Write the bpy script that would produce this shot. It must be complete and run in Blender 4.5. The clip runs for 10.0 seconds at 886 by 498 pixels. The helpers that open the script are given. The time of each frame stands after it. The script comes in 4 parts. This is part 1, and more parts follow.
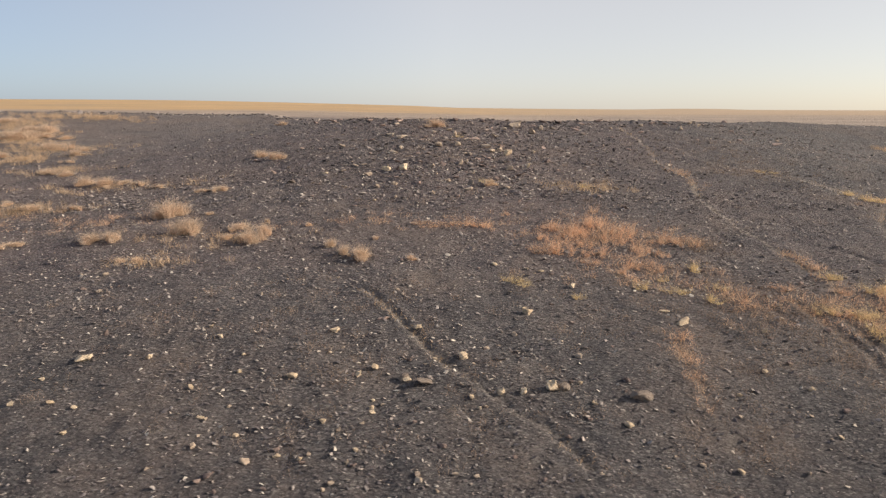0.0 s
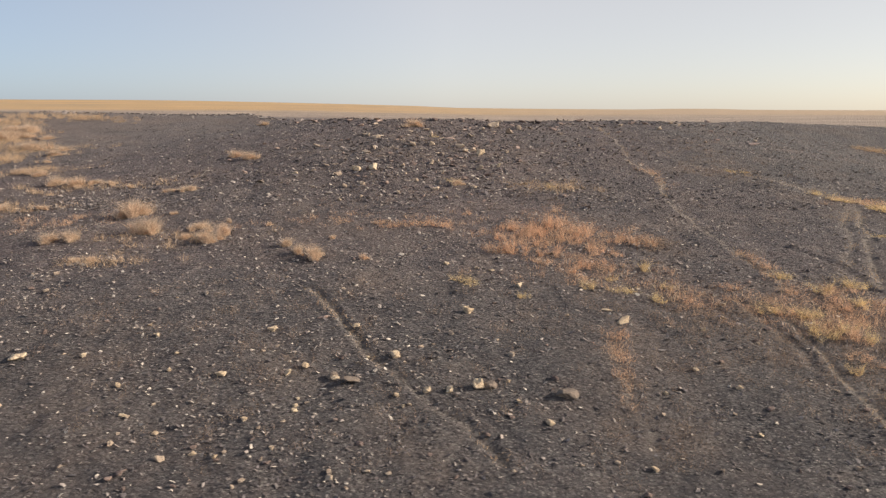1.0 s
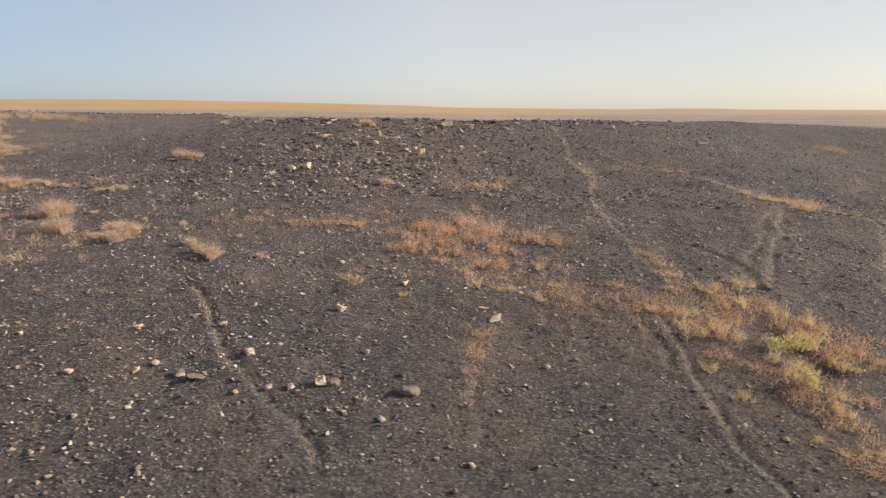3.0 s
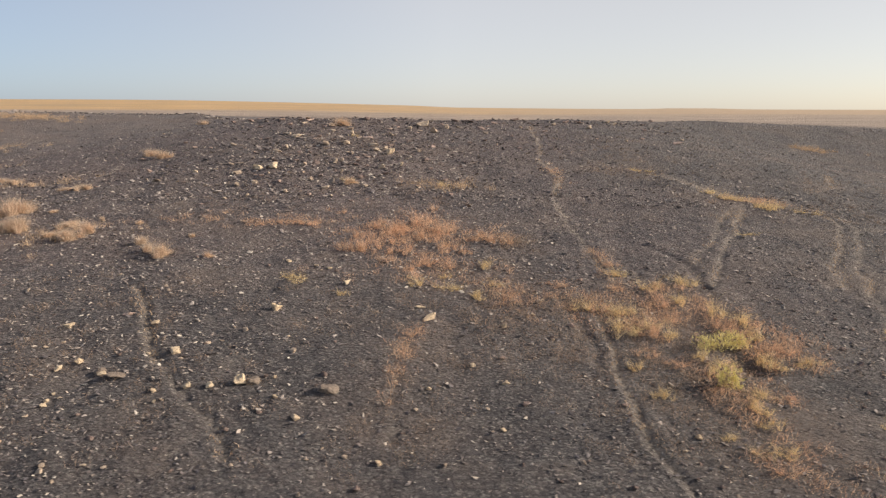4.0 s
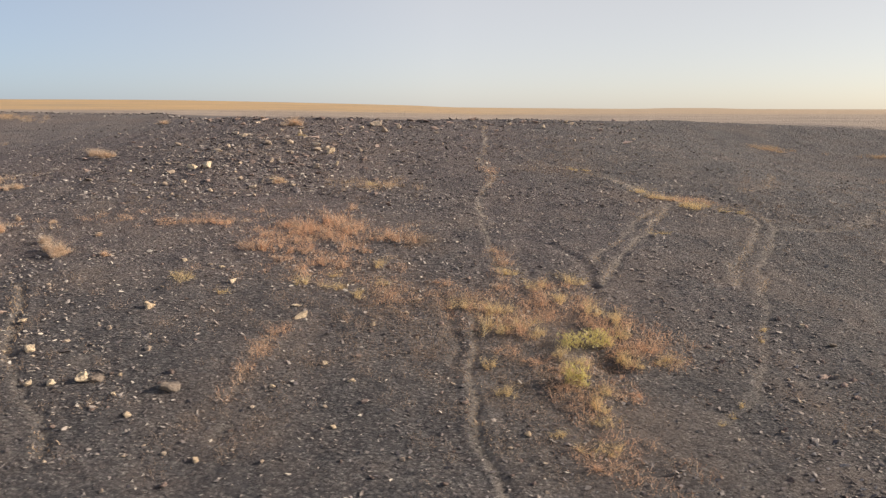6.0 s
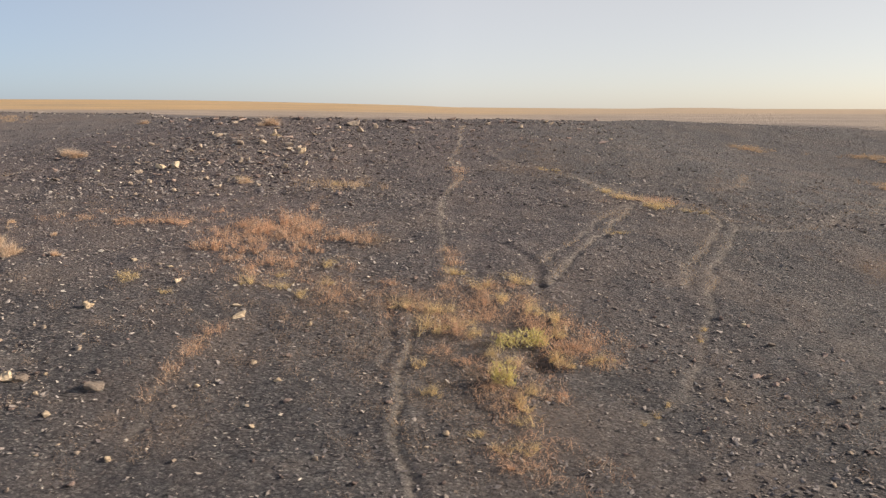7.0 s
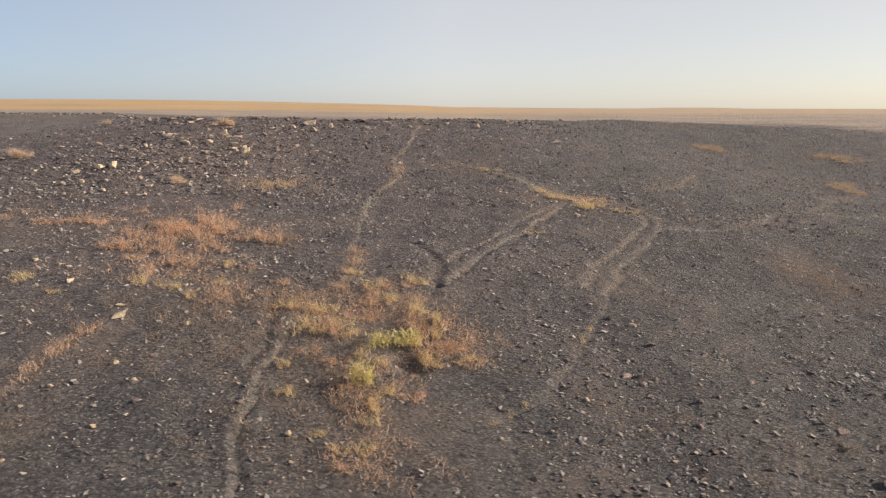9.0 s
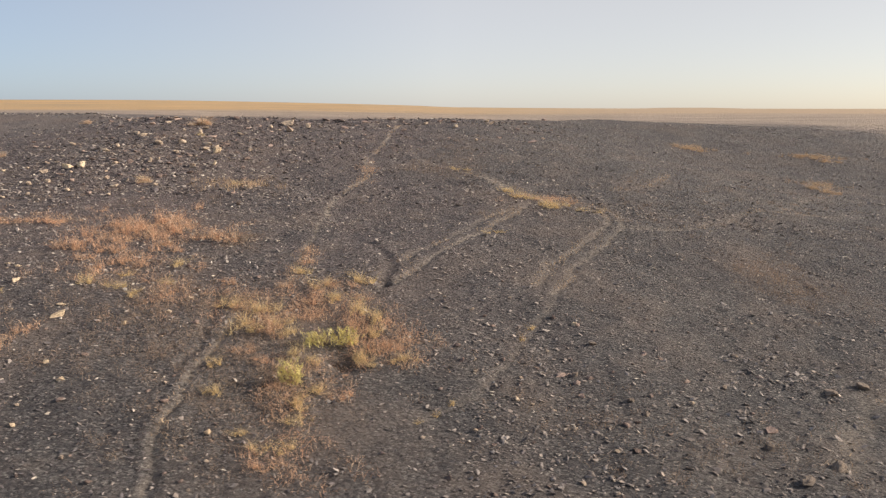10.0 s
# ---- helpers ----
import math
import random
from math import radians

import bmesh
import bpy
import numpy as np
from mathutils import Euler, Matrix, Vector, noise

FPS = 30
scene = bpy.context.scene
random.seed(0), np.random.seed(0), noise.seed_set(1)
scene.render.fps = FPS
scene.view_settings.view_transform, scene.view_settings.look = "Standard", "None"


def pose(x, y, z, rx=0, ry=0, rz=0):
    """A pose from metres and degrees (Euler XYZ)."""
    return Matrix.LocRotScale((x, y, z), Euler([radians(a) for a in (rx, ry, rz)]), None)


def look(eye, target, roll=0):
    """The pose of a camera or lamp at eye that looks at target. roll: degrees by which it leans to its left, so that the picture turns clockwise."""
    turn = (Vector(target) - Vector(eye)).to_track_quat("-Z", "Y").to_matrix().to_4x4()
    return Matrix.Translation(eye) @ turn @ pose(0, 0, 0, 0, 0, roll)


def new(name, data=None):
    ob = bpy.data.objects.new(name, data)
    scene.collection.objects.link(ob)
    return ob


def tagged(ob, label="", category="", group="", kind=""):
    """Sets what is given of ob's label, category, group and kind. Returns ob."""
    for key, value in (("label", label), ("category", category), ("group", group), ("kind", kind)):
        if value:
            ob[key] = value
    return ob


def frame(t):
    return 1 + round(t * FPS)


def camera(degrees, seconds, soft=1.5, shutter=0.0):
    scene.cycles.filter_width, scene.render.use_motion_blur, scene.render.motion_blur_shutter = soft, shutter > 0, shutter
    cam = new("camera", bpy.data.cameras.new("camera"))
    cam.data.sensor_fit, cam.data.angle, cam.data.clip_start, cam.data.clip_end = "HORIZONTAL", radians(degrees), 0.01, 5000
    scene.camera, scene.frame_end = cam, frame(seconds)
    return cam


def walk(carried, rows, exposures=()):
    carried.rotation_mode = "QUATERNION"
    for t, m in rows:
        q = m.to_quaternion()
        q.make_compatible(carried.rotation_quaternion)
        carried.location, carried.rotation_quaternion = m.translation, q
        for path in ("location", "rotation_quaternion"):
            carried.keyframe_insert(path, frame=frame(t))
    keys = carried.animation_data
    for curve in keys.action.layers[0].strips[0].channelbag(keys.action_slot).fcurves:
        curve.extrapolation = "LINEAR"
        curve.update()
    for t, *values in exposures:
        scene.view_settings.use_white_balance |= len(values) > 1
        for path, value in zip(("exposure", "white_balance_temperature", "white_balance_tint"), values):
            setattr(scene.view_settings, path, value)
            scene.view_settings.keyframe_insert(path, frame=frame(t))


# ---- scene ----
cam = camera(66.0, 10.0, soft=1.25, shutter=0.5)
# seconds, eye x y z, yaw (to the left), pitch (up), roll (to the left), degrees
ROWS = [
    (0, 0, 0, 4.2, 0, -11.61, 0.2),
    (0.5, 0.5094, -0.025, 4.1969, 0.014, -11.604, 0.182),
    (1, 1.0354, -0.0443, 4.1951, 0.01, -11.604, 0.175),
    (1.5, 1.5761, -0.0605, 4.1936, -0.003, -11.608, 0.173),
    (2, 2.1293, -0.0755, 4.192, -0.021, -11.613, 0.174),
    (2.5, 2.6924, -0.0904, 4.19, -0.039, -11.619, 0.174),
    (3, 3.2627, -0.1059, 4.1877, -0.055, -11.624, 0.173),
    (3.5, 3.8375, -0.1221, 4.185, -0.067, -11.628, 0.169),
    (4, 4.414, -0.1387, 4.1822, -0.074, -11.632, 0.163),
    (4.5, 4.9897, -0.1553, 4.1796, -0.078, -11.635, 0.155),
    (5, 5.5622, -0.1713, 4.1774, -0.078, -11.638, 0.146),
    (5.5, 6.1296, -0.1858, 4.176, -0.075, -11.641, 0.136),
    (6, 6.6904, -0.1982, 4.1755, -0.073, -11.645, 0.127),
    (6.5, 7.2436, -0.2078, 4.176, -0.07, -11.649, 0.12),
    (7, 7.7891, -0.2143, 4.1773, -0.07, -11.654, 0.115),
    (7.5, 8.3274, -0.2177, 4.1791, -0.072, -11.66, 0.111),
    (8, 8.8599, -0.2182, 4.1808, -0.077, -11.665, 0.109),
    (8.5, 9.3893, -0.2168, 4.1815, -0.084, -11.67, 0.107),
    (9, 9.919, -0.2149, 4.1798, -0.092, -11.671, 0.102),
    (9.5, 10.4538, -0.2147, 4.1742, -0.097, -11.666, 0.091),
    (10, 11, -0.2193, 4.1624, -0.096, -11.654, 0.068),
]


def eye_pose(x, y, z, yaw, pitch, roll):
    return pose(x, y, z, 0, 0, yaw) @ pose(0, 0, 0, 90 + pitch) @ pose(0, 0, 0, 0, 0, roll)


walk(cam, [(r[0], eye_pose(*r[1:])) for r in ROWS])

# ---- light ----
SUN_EL, SUN_AZ = 23.0, 84.0  # elevation; azimuth clockwise from +y
ce = math.cos(radians(SUN_EL))
TO_SUN = Vector((ce * math.sin(radians(SUN_AZ)), ce * math.cos(radians(SUN_AZ)), math.sin(radians(SUN_EL))))
sun = bpy.data.lights.new("sun", "SUN")
sun.energy, sun.angle, sun.color = 5.0, radians(0.6), (1.0, 0.86, 0.71)
sun_ob = new("sun", sun)
sun_ob.matrix_world = look(TO_SUN * 60, (0, 0, 0))

world = bpy.data.worlds.new("evening_sky")
scene.world = world
world.use_nodes = True
wn = world.node_tree.nodes
sky = wn.new("ShaderNodeTexSky")
sky.sky_type, sky.sun_disc = "NISHITA", False
sky.sun_elevation, sky.sun_rotation = radians(SUN_EL), radians(SUN_AZ)
sky.altitude, sky.air_density, sky.dust_density, sky.ozone_density = 0, 0.6, 1.0, 2.0
wn["Background"].inputs["Strength"].default_value = 0.056
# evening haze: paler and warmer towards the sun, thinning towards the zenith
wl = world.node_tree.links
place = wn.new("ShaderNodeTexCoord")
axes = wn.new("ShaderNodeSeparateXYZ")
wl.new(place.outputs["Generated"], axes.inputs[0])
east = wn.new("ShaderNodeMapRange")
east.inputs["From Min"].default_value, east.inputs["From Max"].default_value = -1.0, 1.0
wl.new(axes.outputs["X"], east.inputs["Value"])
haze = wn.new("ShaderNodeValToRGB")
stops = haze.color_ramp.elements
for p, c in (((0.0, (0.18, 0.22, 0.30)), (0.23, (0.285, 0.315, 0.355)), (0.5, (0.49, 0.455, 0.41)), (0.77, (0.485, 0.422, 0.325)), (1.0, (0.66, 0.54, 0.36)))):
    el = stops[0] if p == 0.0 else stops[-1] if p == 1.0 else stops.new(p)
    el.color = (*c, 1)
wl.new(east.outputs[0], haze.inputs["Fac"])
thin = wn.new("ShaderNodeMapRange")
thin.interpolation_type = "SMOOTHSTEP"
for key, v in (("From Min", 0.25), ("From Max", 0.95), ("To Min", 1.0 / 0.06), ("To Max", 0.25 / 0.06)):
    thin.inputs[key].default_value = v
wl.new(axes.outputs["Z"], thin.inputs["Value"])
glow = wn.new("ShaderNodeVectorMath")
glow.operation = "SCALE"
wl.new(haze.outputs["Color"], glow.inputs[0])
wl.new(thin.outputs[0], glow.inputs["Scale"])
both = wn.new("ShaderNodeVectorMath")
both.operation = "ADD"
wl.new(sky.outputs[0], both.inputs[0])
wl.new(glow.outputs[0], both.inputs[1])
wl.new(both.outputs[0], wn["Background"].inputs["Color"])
scene.view_settings.exposure = 0.2


# ---- materials ----
class Mat:
    """A node material under construction."""

    def __init__(self, name, rough=0.9, spec=0.2):
        self.m = bpy.data.materials.new(name)
        self.m.use_nodes = True
        self.t = self.m.node_tree
        self.b = self.t.nodes["Principled BSDF"]
        self.b.inputs["Roughness"].default_value = rough
        self.b.inputs["Specular IOR Level"].default_value = spec

    def node(self, kind, **ins):
        n = self.t.nodes.new("ShaderNode" + kind)
        for key, v in ins.items():
            self.put(n.inputs[key.replace("_", " ")], v)
        return n

    def put(self, socket, v):
        if isinstance(v, bpy.types.NodeSocket):
            self.t.links.new(v, socket)
        else:
            socket.default_value = v

    def coords(self):
        return self.node("NewGeometry").outputs["Position"]

    def noise(self, scale, detail=4.0, rough=0.55, vec=None, stretch=None):
        n = self.node("TexNoise", Scale=scale, Detail=detail, Roughness=rough)
        v = vec if vec is not None else self.coords()
        if stretch:
            mp = self.node("Mapping", Vector=v, Scale=stretch)
            v = mp.outputs[0]
        self.put(n.inputs["Vector"], v)
        return n.outputs["Fac"]

    def ramp(self, fac, stops):
        n = self.node("ValToRGB", Fac=fac)
        e = n.color_ramp.elements
        while len(e) < len(stops):
            e.new(0.5)
        for el, (p, c) in zip(e, stops):
            el.position, el.color = p, (*c, 1) if len(c) == 3 else c
        return n.outputs["Color"]

    def grey(self, fac, a, b):
        n = self.node("MapRange", Value=fac)
        n.inputs["From Min"].default_value, n.inputs["From Max"].default_value = a, b
        return n.outputs[0]

    def mix(self, fac, a, b, mode="MIX"):
        n = self.t.nodes.new("ShaderNodeMix")
        n.data_type, n.blend_type = "RGBA", mode
        self.put(n.inputs[0], fac)
        for s, v in ((n.inputs[6], a), (n.inputs[7], b)):
            self.put(s, (*v, 1) if isinstance(v, tuple) and len(v) == 3 else v)
        return n.outputs[2]

    def times(self, a, b):
        n = self.t.nodes.new("ShaderNodeMath")
        n.operation = "MULTIPLY"
        self.put(n.inputs[0], a)
        self.put(n.inputs[1], b)
        return n.outputs[0]

    def attr(self, name):
        n = self.node("Attribute")
        n.attribute_name = name
        return n.outputs["Fac"]

    def island(self):
        return self.node("NewGeometry").outputs["Random Per Island"]

    def each(self):
        return self.node("ObjectInfo").outputs["Random"]

    def bump(self, height, distance, strength=1.0, after=None):
        n = self.node("Bump", Height=height, Distance=distance, Strength=strength)
        if after is not None:
            self.put(n.inputs["Normal"], after)
        self.put(self.b.inputs["Normal"], n.outputs[0])
        return n.outputs[0]

    def colour(self, c):
        self.put(self.b.inputs["Base Color"], (*c, 1) if isinstance(c, tuple) else c)
        return self


def ground_material():
    k = Mat("dark_gravel_ground", 0.95, 0.15)
    big = k.noise(0.22, 5, 0.6)
    mid = k.noise(1.7, 5, 0.65)
    fine = k.noise(30, 6, 0.75)
    grit = k.noise(110, 3, 0.7)
    base = k.ramp(big, [(0.32, (0.143, 0.139, 0.142)), (0.52, (0.172, 0.163, 0.162)), (0.7, (0.203, 0.183, 0.172))])
    base = k.mix(k.times(k.grey(mid, 0.42, 0.75), 0.8), base, (0.215, 0.176, 0.160))
    base = k.mix(k.times(k.attr("rust"), 0.75), base, (0.345, 0.243, 0.236))
    # chips of slate, each of its own tone, in two sizes, gap shade painted dark
    flat = k.node("Mapping", Vector=k.coords(), Scale=(1.0, 1.35, 1.0)).outputs[0]
    vor = k.node("TexVoronoi", Vector=flat, Scale=13.0, Randomness=1.0)
    vor2 = k.node("TexVoronoi", Vector=flat, Scale=31.0, Randomness=1.0)
    tone = k.node("SeparateColor", Color=vor.outputs["Color"]).outputs[0]
    tone2 = k.node("SeparateColor", Color=vor2.outputs["Color"]).outputs[0]
    base = k.mix(k.times(k.grey(tone, 0.55, 1.0), 0.4), base, (0.34, 0.315, 0.30))
    base = k.mix(k.times(k.grey(tone, 0.4, 0.0), 0.52), base, (0.06, 0.062, 0.068))
    base = k.mix(k.times(k.grey(tone2, 0.82, 0.92), 0.6), base, (0.48, 0.44, 0.40))
    base = k.mix(k.times(k.grey(tone2, 0.5, 0.0), 0.3), base, (0.06, 0.057, 0.063))
    # crevice shade between chips, put into the colour
    gap = k.grey(vor.outputs["Distance"], 0.42, 0.75)
    base = k.mix(k.times(gap, 0.5), base, (0.05, 0.048, 0.052))
    base = k.mix(k.times(k.grey(fine, 0.58, 0.35), 0.58), base, (0.05, 0.048, 0.053))
    # paler flats; reddish litter; worn trails; then the straw of the open steppe
    base = k.mix(k.times(k.attr("flat"), 0.8), base, k.mix(mid, (0.205, 0.182, 0.176), (0.26, 0.228, 0.212)))
    blotch = k.noise(0.75, 6, 0.7)
    base = k.mix(k.times(k.grey(blotch, 0.52, 0.36), 0.45), base, (0.085, 0.080, 0.086))
    base = k.mix(k.times(k.grey(blotch, 0.55, 0.72), 0.4), base, (0.27, 0.232, 0.208))
    base = k.mix(k.times(k.grey(k.noise(0.38, 5, 0.62), 0.48, 0.66), 0.42), base, (0.225, 0.175, 0.152))
    litter = k.times(k.attr("litter"), k.grey(k.noise(9, 5, 0.7), 0.38, 0.62))
    base = k.mix(k.times(litter, 0.5), base, (0.30, 0.22, 0.18))
    dust = k.times(k.attr("trail"), k.grey(k.noise(7, 5, 0.7), 0.33, 0.58))
    base = k.mix(dust, base, (0.44, 0.37, 0.31))
    base = k.mix(1.0, base, (0.975, 1.01, 1.02), "MULTIPLY")
    straw = k.ramp(k.noise(0.02, 5, 0.6, stretch=(0.35, 1, 1)), [(0.3, (0.45, 0.34, 0.23)), (0.5, (0.60, 0.41, 0.22)), (0.7, (0.70, 0.48, 0.25))])
    straw = k.mix(k.times(k.grey(k.noise(0.9, 4, 0.7), 0.4, 0.7), 0.3), straw, (0.30, 0.23, 0.17))
    # haze towards the sun, painted into the straw as a paler tan
    straw = k.mix(k.times(k.attr("sunward_haze"), 0.75), straw, (0.50, 0.395, 0.30))
    tan = k.mix(k.grey(k.noise(0.07, 5, 0.65, stretch=(0.4, 1, 1)), 0.35, 0.65), (0.34, 0.285, 0.245), (0.50, 0.40, 0.32))
    base = k.mix(k.attr("gold"), base, k.mix(k.attr("far"), tan, straw))
    k.colour(base)
    n = k.bump(k.noise(5.5, 5, 0.6), 0.09, 0.8)
    n = k.bump(k.grey(vor.outputs["Distance"], 0.7, 0.1), 0.035, 0.9, n)
    n = k.bump(fine, 0.04, 1.0, n)
    k.bump(grit, 0.01, 0.8, n)
    return k.m


def stone_material(name, dark, light, warm, per_object, chalk=0.35):
    k = Mat(name, 0.88, 0.25)
    pick = k.each() if per_object else k.island()
    co = k.node("TexCoord").outputs["Object"] if per_object else k.coords()
    c = k.mix(pick, dark, light)
    c = k.mix(k.times(k.grey(k.noise(7, 5, 0.65, co), 0.4, 0.7), 0.6), c, warm)
    c = k.mix(k.times(k.grey(k.noise(40, 4, 0.7, co), 0.5, 0.8), chalk), c, (0.09, 0.08, 0.075))
    k.colour(c)
    n = k.bump(k.noise(9, 6, 0.65, co), 0.05, 0.6)
    k.bump(k.noise(55, 4, 0.7, co), 0.01, 0.6, n)
    return k.m


def grass_material(name, a, b, tip, through_light=0.25):
    k = Mat(name, 0.8, 0.15)
    c = k.mix(k.island(), a, b)
    c = k.mix(k.times(k.grey(k.noise(2.2, 3), 0.4, 0.7), 0.5), c, tip)
    k.colour(c)
    t = k.node("BsdfTranslucent", Color=c)
    mx = k.node("MixShader", Fac=through_light)
    k.t.links.new(k.b.outputs[0], mx.inputs[1])
    k.t.links.new(t.outputs[0], mx.inputs[2])
    k.t.links.new(mx.outputs[0], k.t.nodes["Material Output"].inputs["Surface"])
    return k.m


M_GROUND = ground_material()
M_PALE = stone_material("pale_gravel", (0.40, 0.365, 0.335), (0.74, 0.68, 0.60), (0.68, 0.555, 0.43), False)
M_MID = stone_material("grey_gravel", (0.21, 0.19, 0.185), (0.48, 0.43, 0.40), (0.42, 0.33, 0.265), False)
M_DARK = stone_material("dark_gravel", (0.085, 0.08, 0.09), (0.225, 0.203, 0.21), (0.21, 0.165, 0.14), False)
M_CREAM = stone_material("cream_sandstone", (0.62, 0.48, 0.33), (0.80, 0.67, 0.50), (0.70, 0.51, 0.33), True, 0.2)
M_BROWN = stone_material("brown_slate", (0.16, 0.137, 0.12), (0.32, 0.265, 0.22), (0.33, 0.25, 0.19), True)
M_SLATE = stone_material("weathered_slate", (0.20, 0.155, 0.145), (0.56, 0.43, 0.37), (0.48, 0.33, 0.26), True)
M_BUFF = stone_material("buff_rock", (0.42, 0.34, 0.27), (0.66, 0.54, 0.42), (0.54, 0.39, 0.28), True, 0.3)
M_GREY = stone_material("grey_slate", (0.12, 0.10, 0.098), (0.37, 0.285, 0.25), (0.38, 0.25, 0.19), True)
M_STRAW = grass_material("dry_straw", (0.50, 0.365, 0.26), (0.93, 0.77, 0.60), (0.86, 0.63, 0.46), 0.32)
M_ORANGE = grass_material("rusty_dry_grass", (0.40, 0.22, 0.145), (1.0, 0.77, 0.55), (0.96, 0.59, 0.385), 0.4)
M_YELLOW = grass_material("yellow_dry_grass", (0.46, 0.32, 0.16), (1.0, 0.84, 0.52), (0.95, 0.70, 0.36), 0.4)
M_GREEN = grass_material("green_leaves", (0.50, 0.43, 0.14), (0.90, 0.80, 0.42), (0.78, 0.68, 0.26), 0.35)
M_DULL = grass_material("dull_straw", (0.42, 0.30, 0.20), (0.86, 0.66, 0.46), (0.74, 0.52, 0.33), 0.3)
M_STALK = grass_material("brown_stalks", (0.26, 0.19, 0.14), (0.62, 0.48, 0.36), (0.46, 0.31, 0.22))


# ---- the lie of the land ----
PLANE = (-2.0120, 0.0157, 0.1394)
SWELLS = [
    (-6, 10, 7, 0.980),
    (4, 10, 6, 0.438),
    (14, 9, 6, 0.135),
    (-10, 22, 8, 0.171),
    (0, 24, 7, 1.313),
    (9, 22, 7, -0.565),
    (18, 20, 8, 0.463),
    (-4, 34, 7, 0.960),
    (5, 33, 7, -0.583),
    (13, 36, 8, 1.141),
    (25, 34, 9, -1.429),
    (-18, 34, 10, -0.533),
    (20, 12, 6, -0.723),
    (-4, 18, 5, -0.407),
    (4, 17, 5, -0.116),
]
HOLLOWS = [
    (12, 15, 5, 0.462),
    (20, 26, 7, -0.104),
    (-6, 27, 6, -0.492),
    (4, 27, 5, -0.189),
    (12, 28, 6, 0.470),
    (-10, 41, 6, -0.410),
    (0, 39, 5, 0.152),
    (9, 40, 6, -0.371),
    (18, 42, 6, -0.412),
    (40, 20, 12, -0.957),
    (38, 42, 9, -0.275),
    (60, 40, 16, -4.188),
    (-32, 20, 12, 0.880),
    (-36, 40, 12, 0.295),
]
rng = np.random.default_rng(7)
LATTICE = rng.random((256, 256))


def lumps(x, y, size):
    """Smooth noise, -1 to 1, with features of that size."""
    u, v = np.asarray(x) / size + 100.37, np.asarray(y) / size + 57.91
    i, j = np.floor(u).astype(int), np.floor(v).astype(int)
    a, b = u - i, v - j
    a, b = a * a * (3 - 2 * a), b * b * (3 - 2 * b)
    i0, i1, j0, j1 = i % 256, (i + 1) % 256, j % 256, (j + 1) % 256
    low = LATTICE[i0, j0] * (1 - a) + LATTICE[i1, j0] * a
    high = LATTICE[i0, j1] * (1 - a) + LATTICE[i1, j1] * a
    return 2 * (low * (1 - b) + high * b) - 1


def step(a, b, v):
    t = np.clip((v - a) / (b - a), 0, 1)
    return t * t * (3 - 2 * t)


def near_ground(x, y):
    z = PLANE[0] + PLANE[1] * x + PLANE[2] * y
    for a, b, s, h in SWELLS + HOLLOWS:
        z = z + h * np.exp(-((x - a) ** 2 + (y - b) ** 2) / (2 * s * s))
    return z


def far_ground(x, y):
    z = np.clip(2.0 - 0.02 * x, 1.5, 3.3)
    u = x / np.maximum(y, 1.0)
    z = z + 17.0 * step(0.31, -0.5, u) * step(350, 1500, y)  # the long golden rise
    z = z + 2.6 * step(2200, 3400, y)
    z = z + 5.0 * np.exp(-(((u - 0.36) / 0.06) ** 2) ** 2) * step(3300, 3800, y)  # low hills on the skyline
    return z + 0.12 * lumps(x, y, 23) * step(60, 140, y)


# worn trails and ruts: width, depth, dust, points along them
PATHS = [
    (0.075, 0.015, 0.95, [(8.84, 34.87), (8.48, 28.13), (8.09, 25.86), (8.44, 23.19), (7.8, 20.64), (7.75, 18.36), (7.84, 16.56), (7.89, 14.41), (7.89, 13.19)]),
    # pale dust here also paints the sunlit edge of the groove
    (0.07, 0.032, 0.8, [(7.3, 11.72), (7.25, 10.84), (7.21, 10.08), (7.16, 9.26), (7.13, 8.68), (7.28, 7.98), (7.45, 7.39), (7.58, 6.69)]),
    (0.09, 0.03, 0.1, [(6.69, 12.48), (6.83, 11.78), (6.92, 10.79), (6.86, 9.92)]),
    (0.12, 0.028, 0, [(9.83, 13.35), (9.75, 14.99), (9.3, 15.97)]),
    (0.2, 0.02, 0.6, [(16.72, 8.58), (17.49, 9.68), (18.53, 10.63), (19.81, 11.48)]),
]
RUTS = [
    (0.08, 0.015, 0.3, [(4.03, 11.34), (3.8, 10.55), (3.72, 9.84), (3.78, 9.23), (3.78, 8.52), (3.72, 7.82)]),
    # dust raised to paint the groove's lit left wall as well
    (0.085, 0.042, 0.6, [(-1.52, 12.58), (-0.79, 11.32), (-0.17, 10.15), (0.1, 9.66), (0.5, 9.06), (0.84, 8.68), (1.18, 8.34), (1.47, 8), (1.8, 7.5)]),
    (0.085, 0.025, 0.75, [(13.76, 20.95), (13.12, 19.62), (12.44, 18.2), (11.42, 16.26), (10.8, 15.1), (10.39, 14.33), (10.01, 13.52)]),
    (0.09, 0.02, 0.6, [(13.46, 20.73), (12.58, 19.34), (11.71, 17.86), (11.16, 16.48), (10.42, 15.48), (10.02, 14.67)]),
    (0.1, 0.022, 0.75, [(15, 20.92), (15.67, 20.77), (15.85, 19.84), (15.73, 18.86), (14.97, 17.52), (14.26, 16.42), (13.59, 15.34), (13.11, 14.15)]),
]
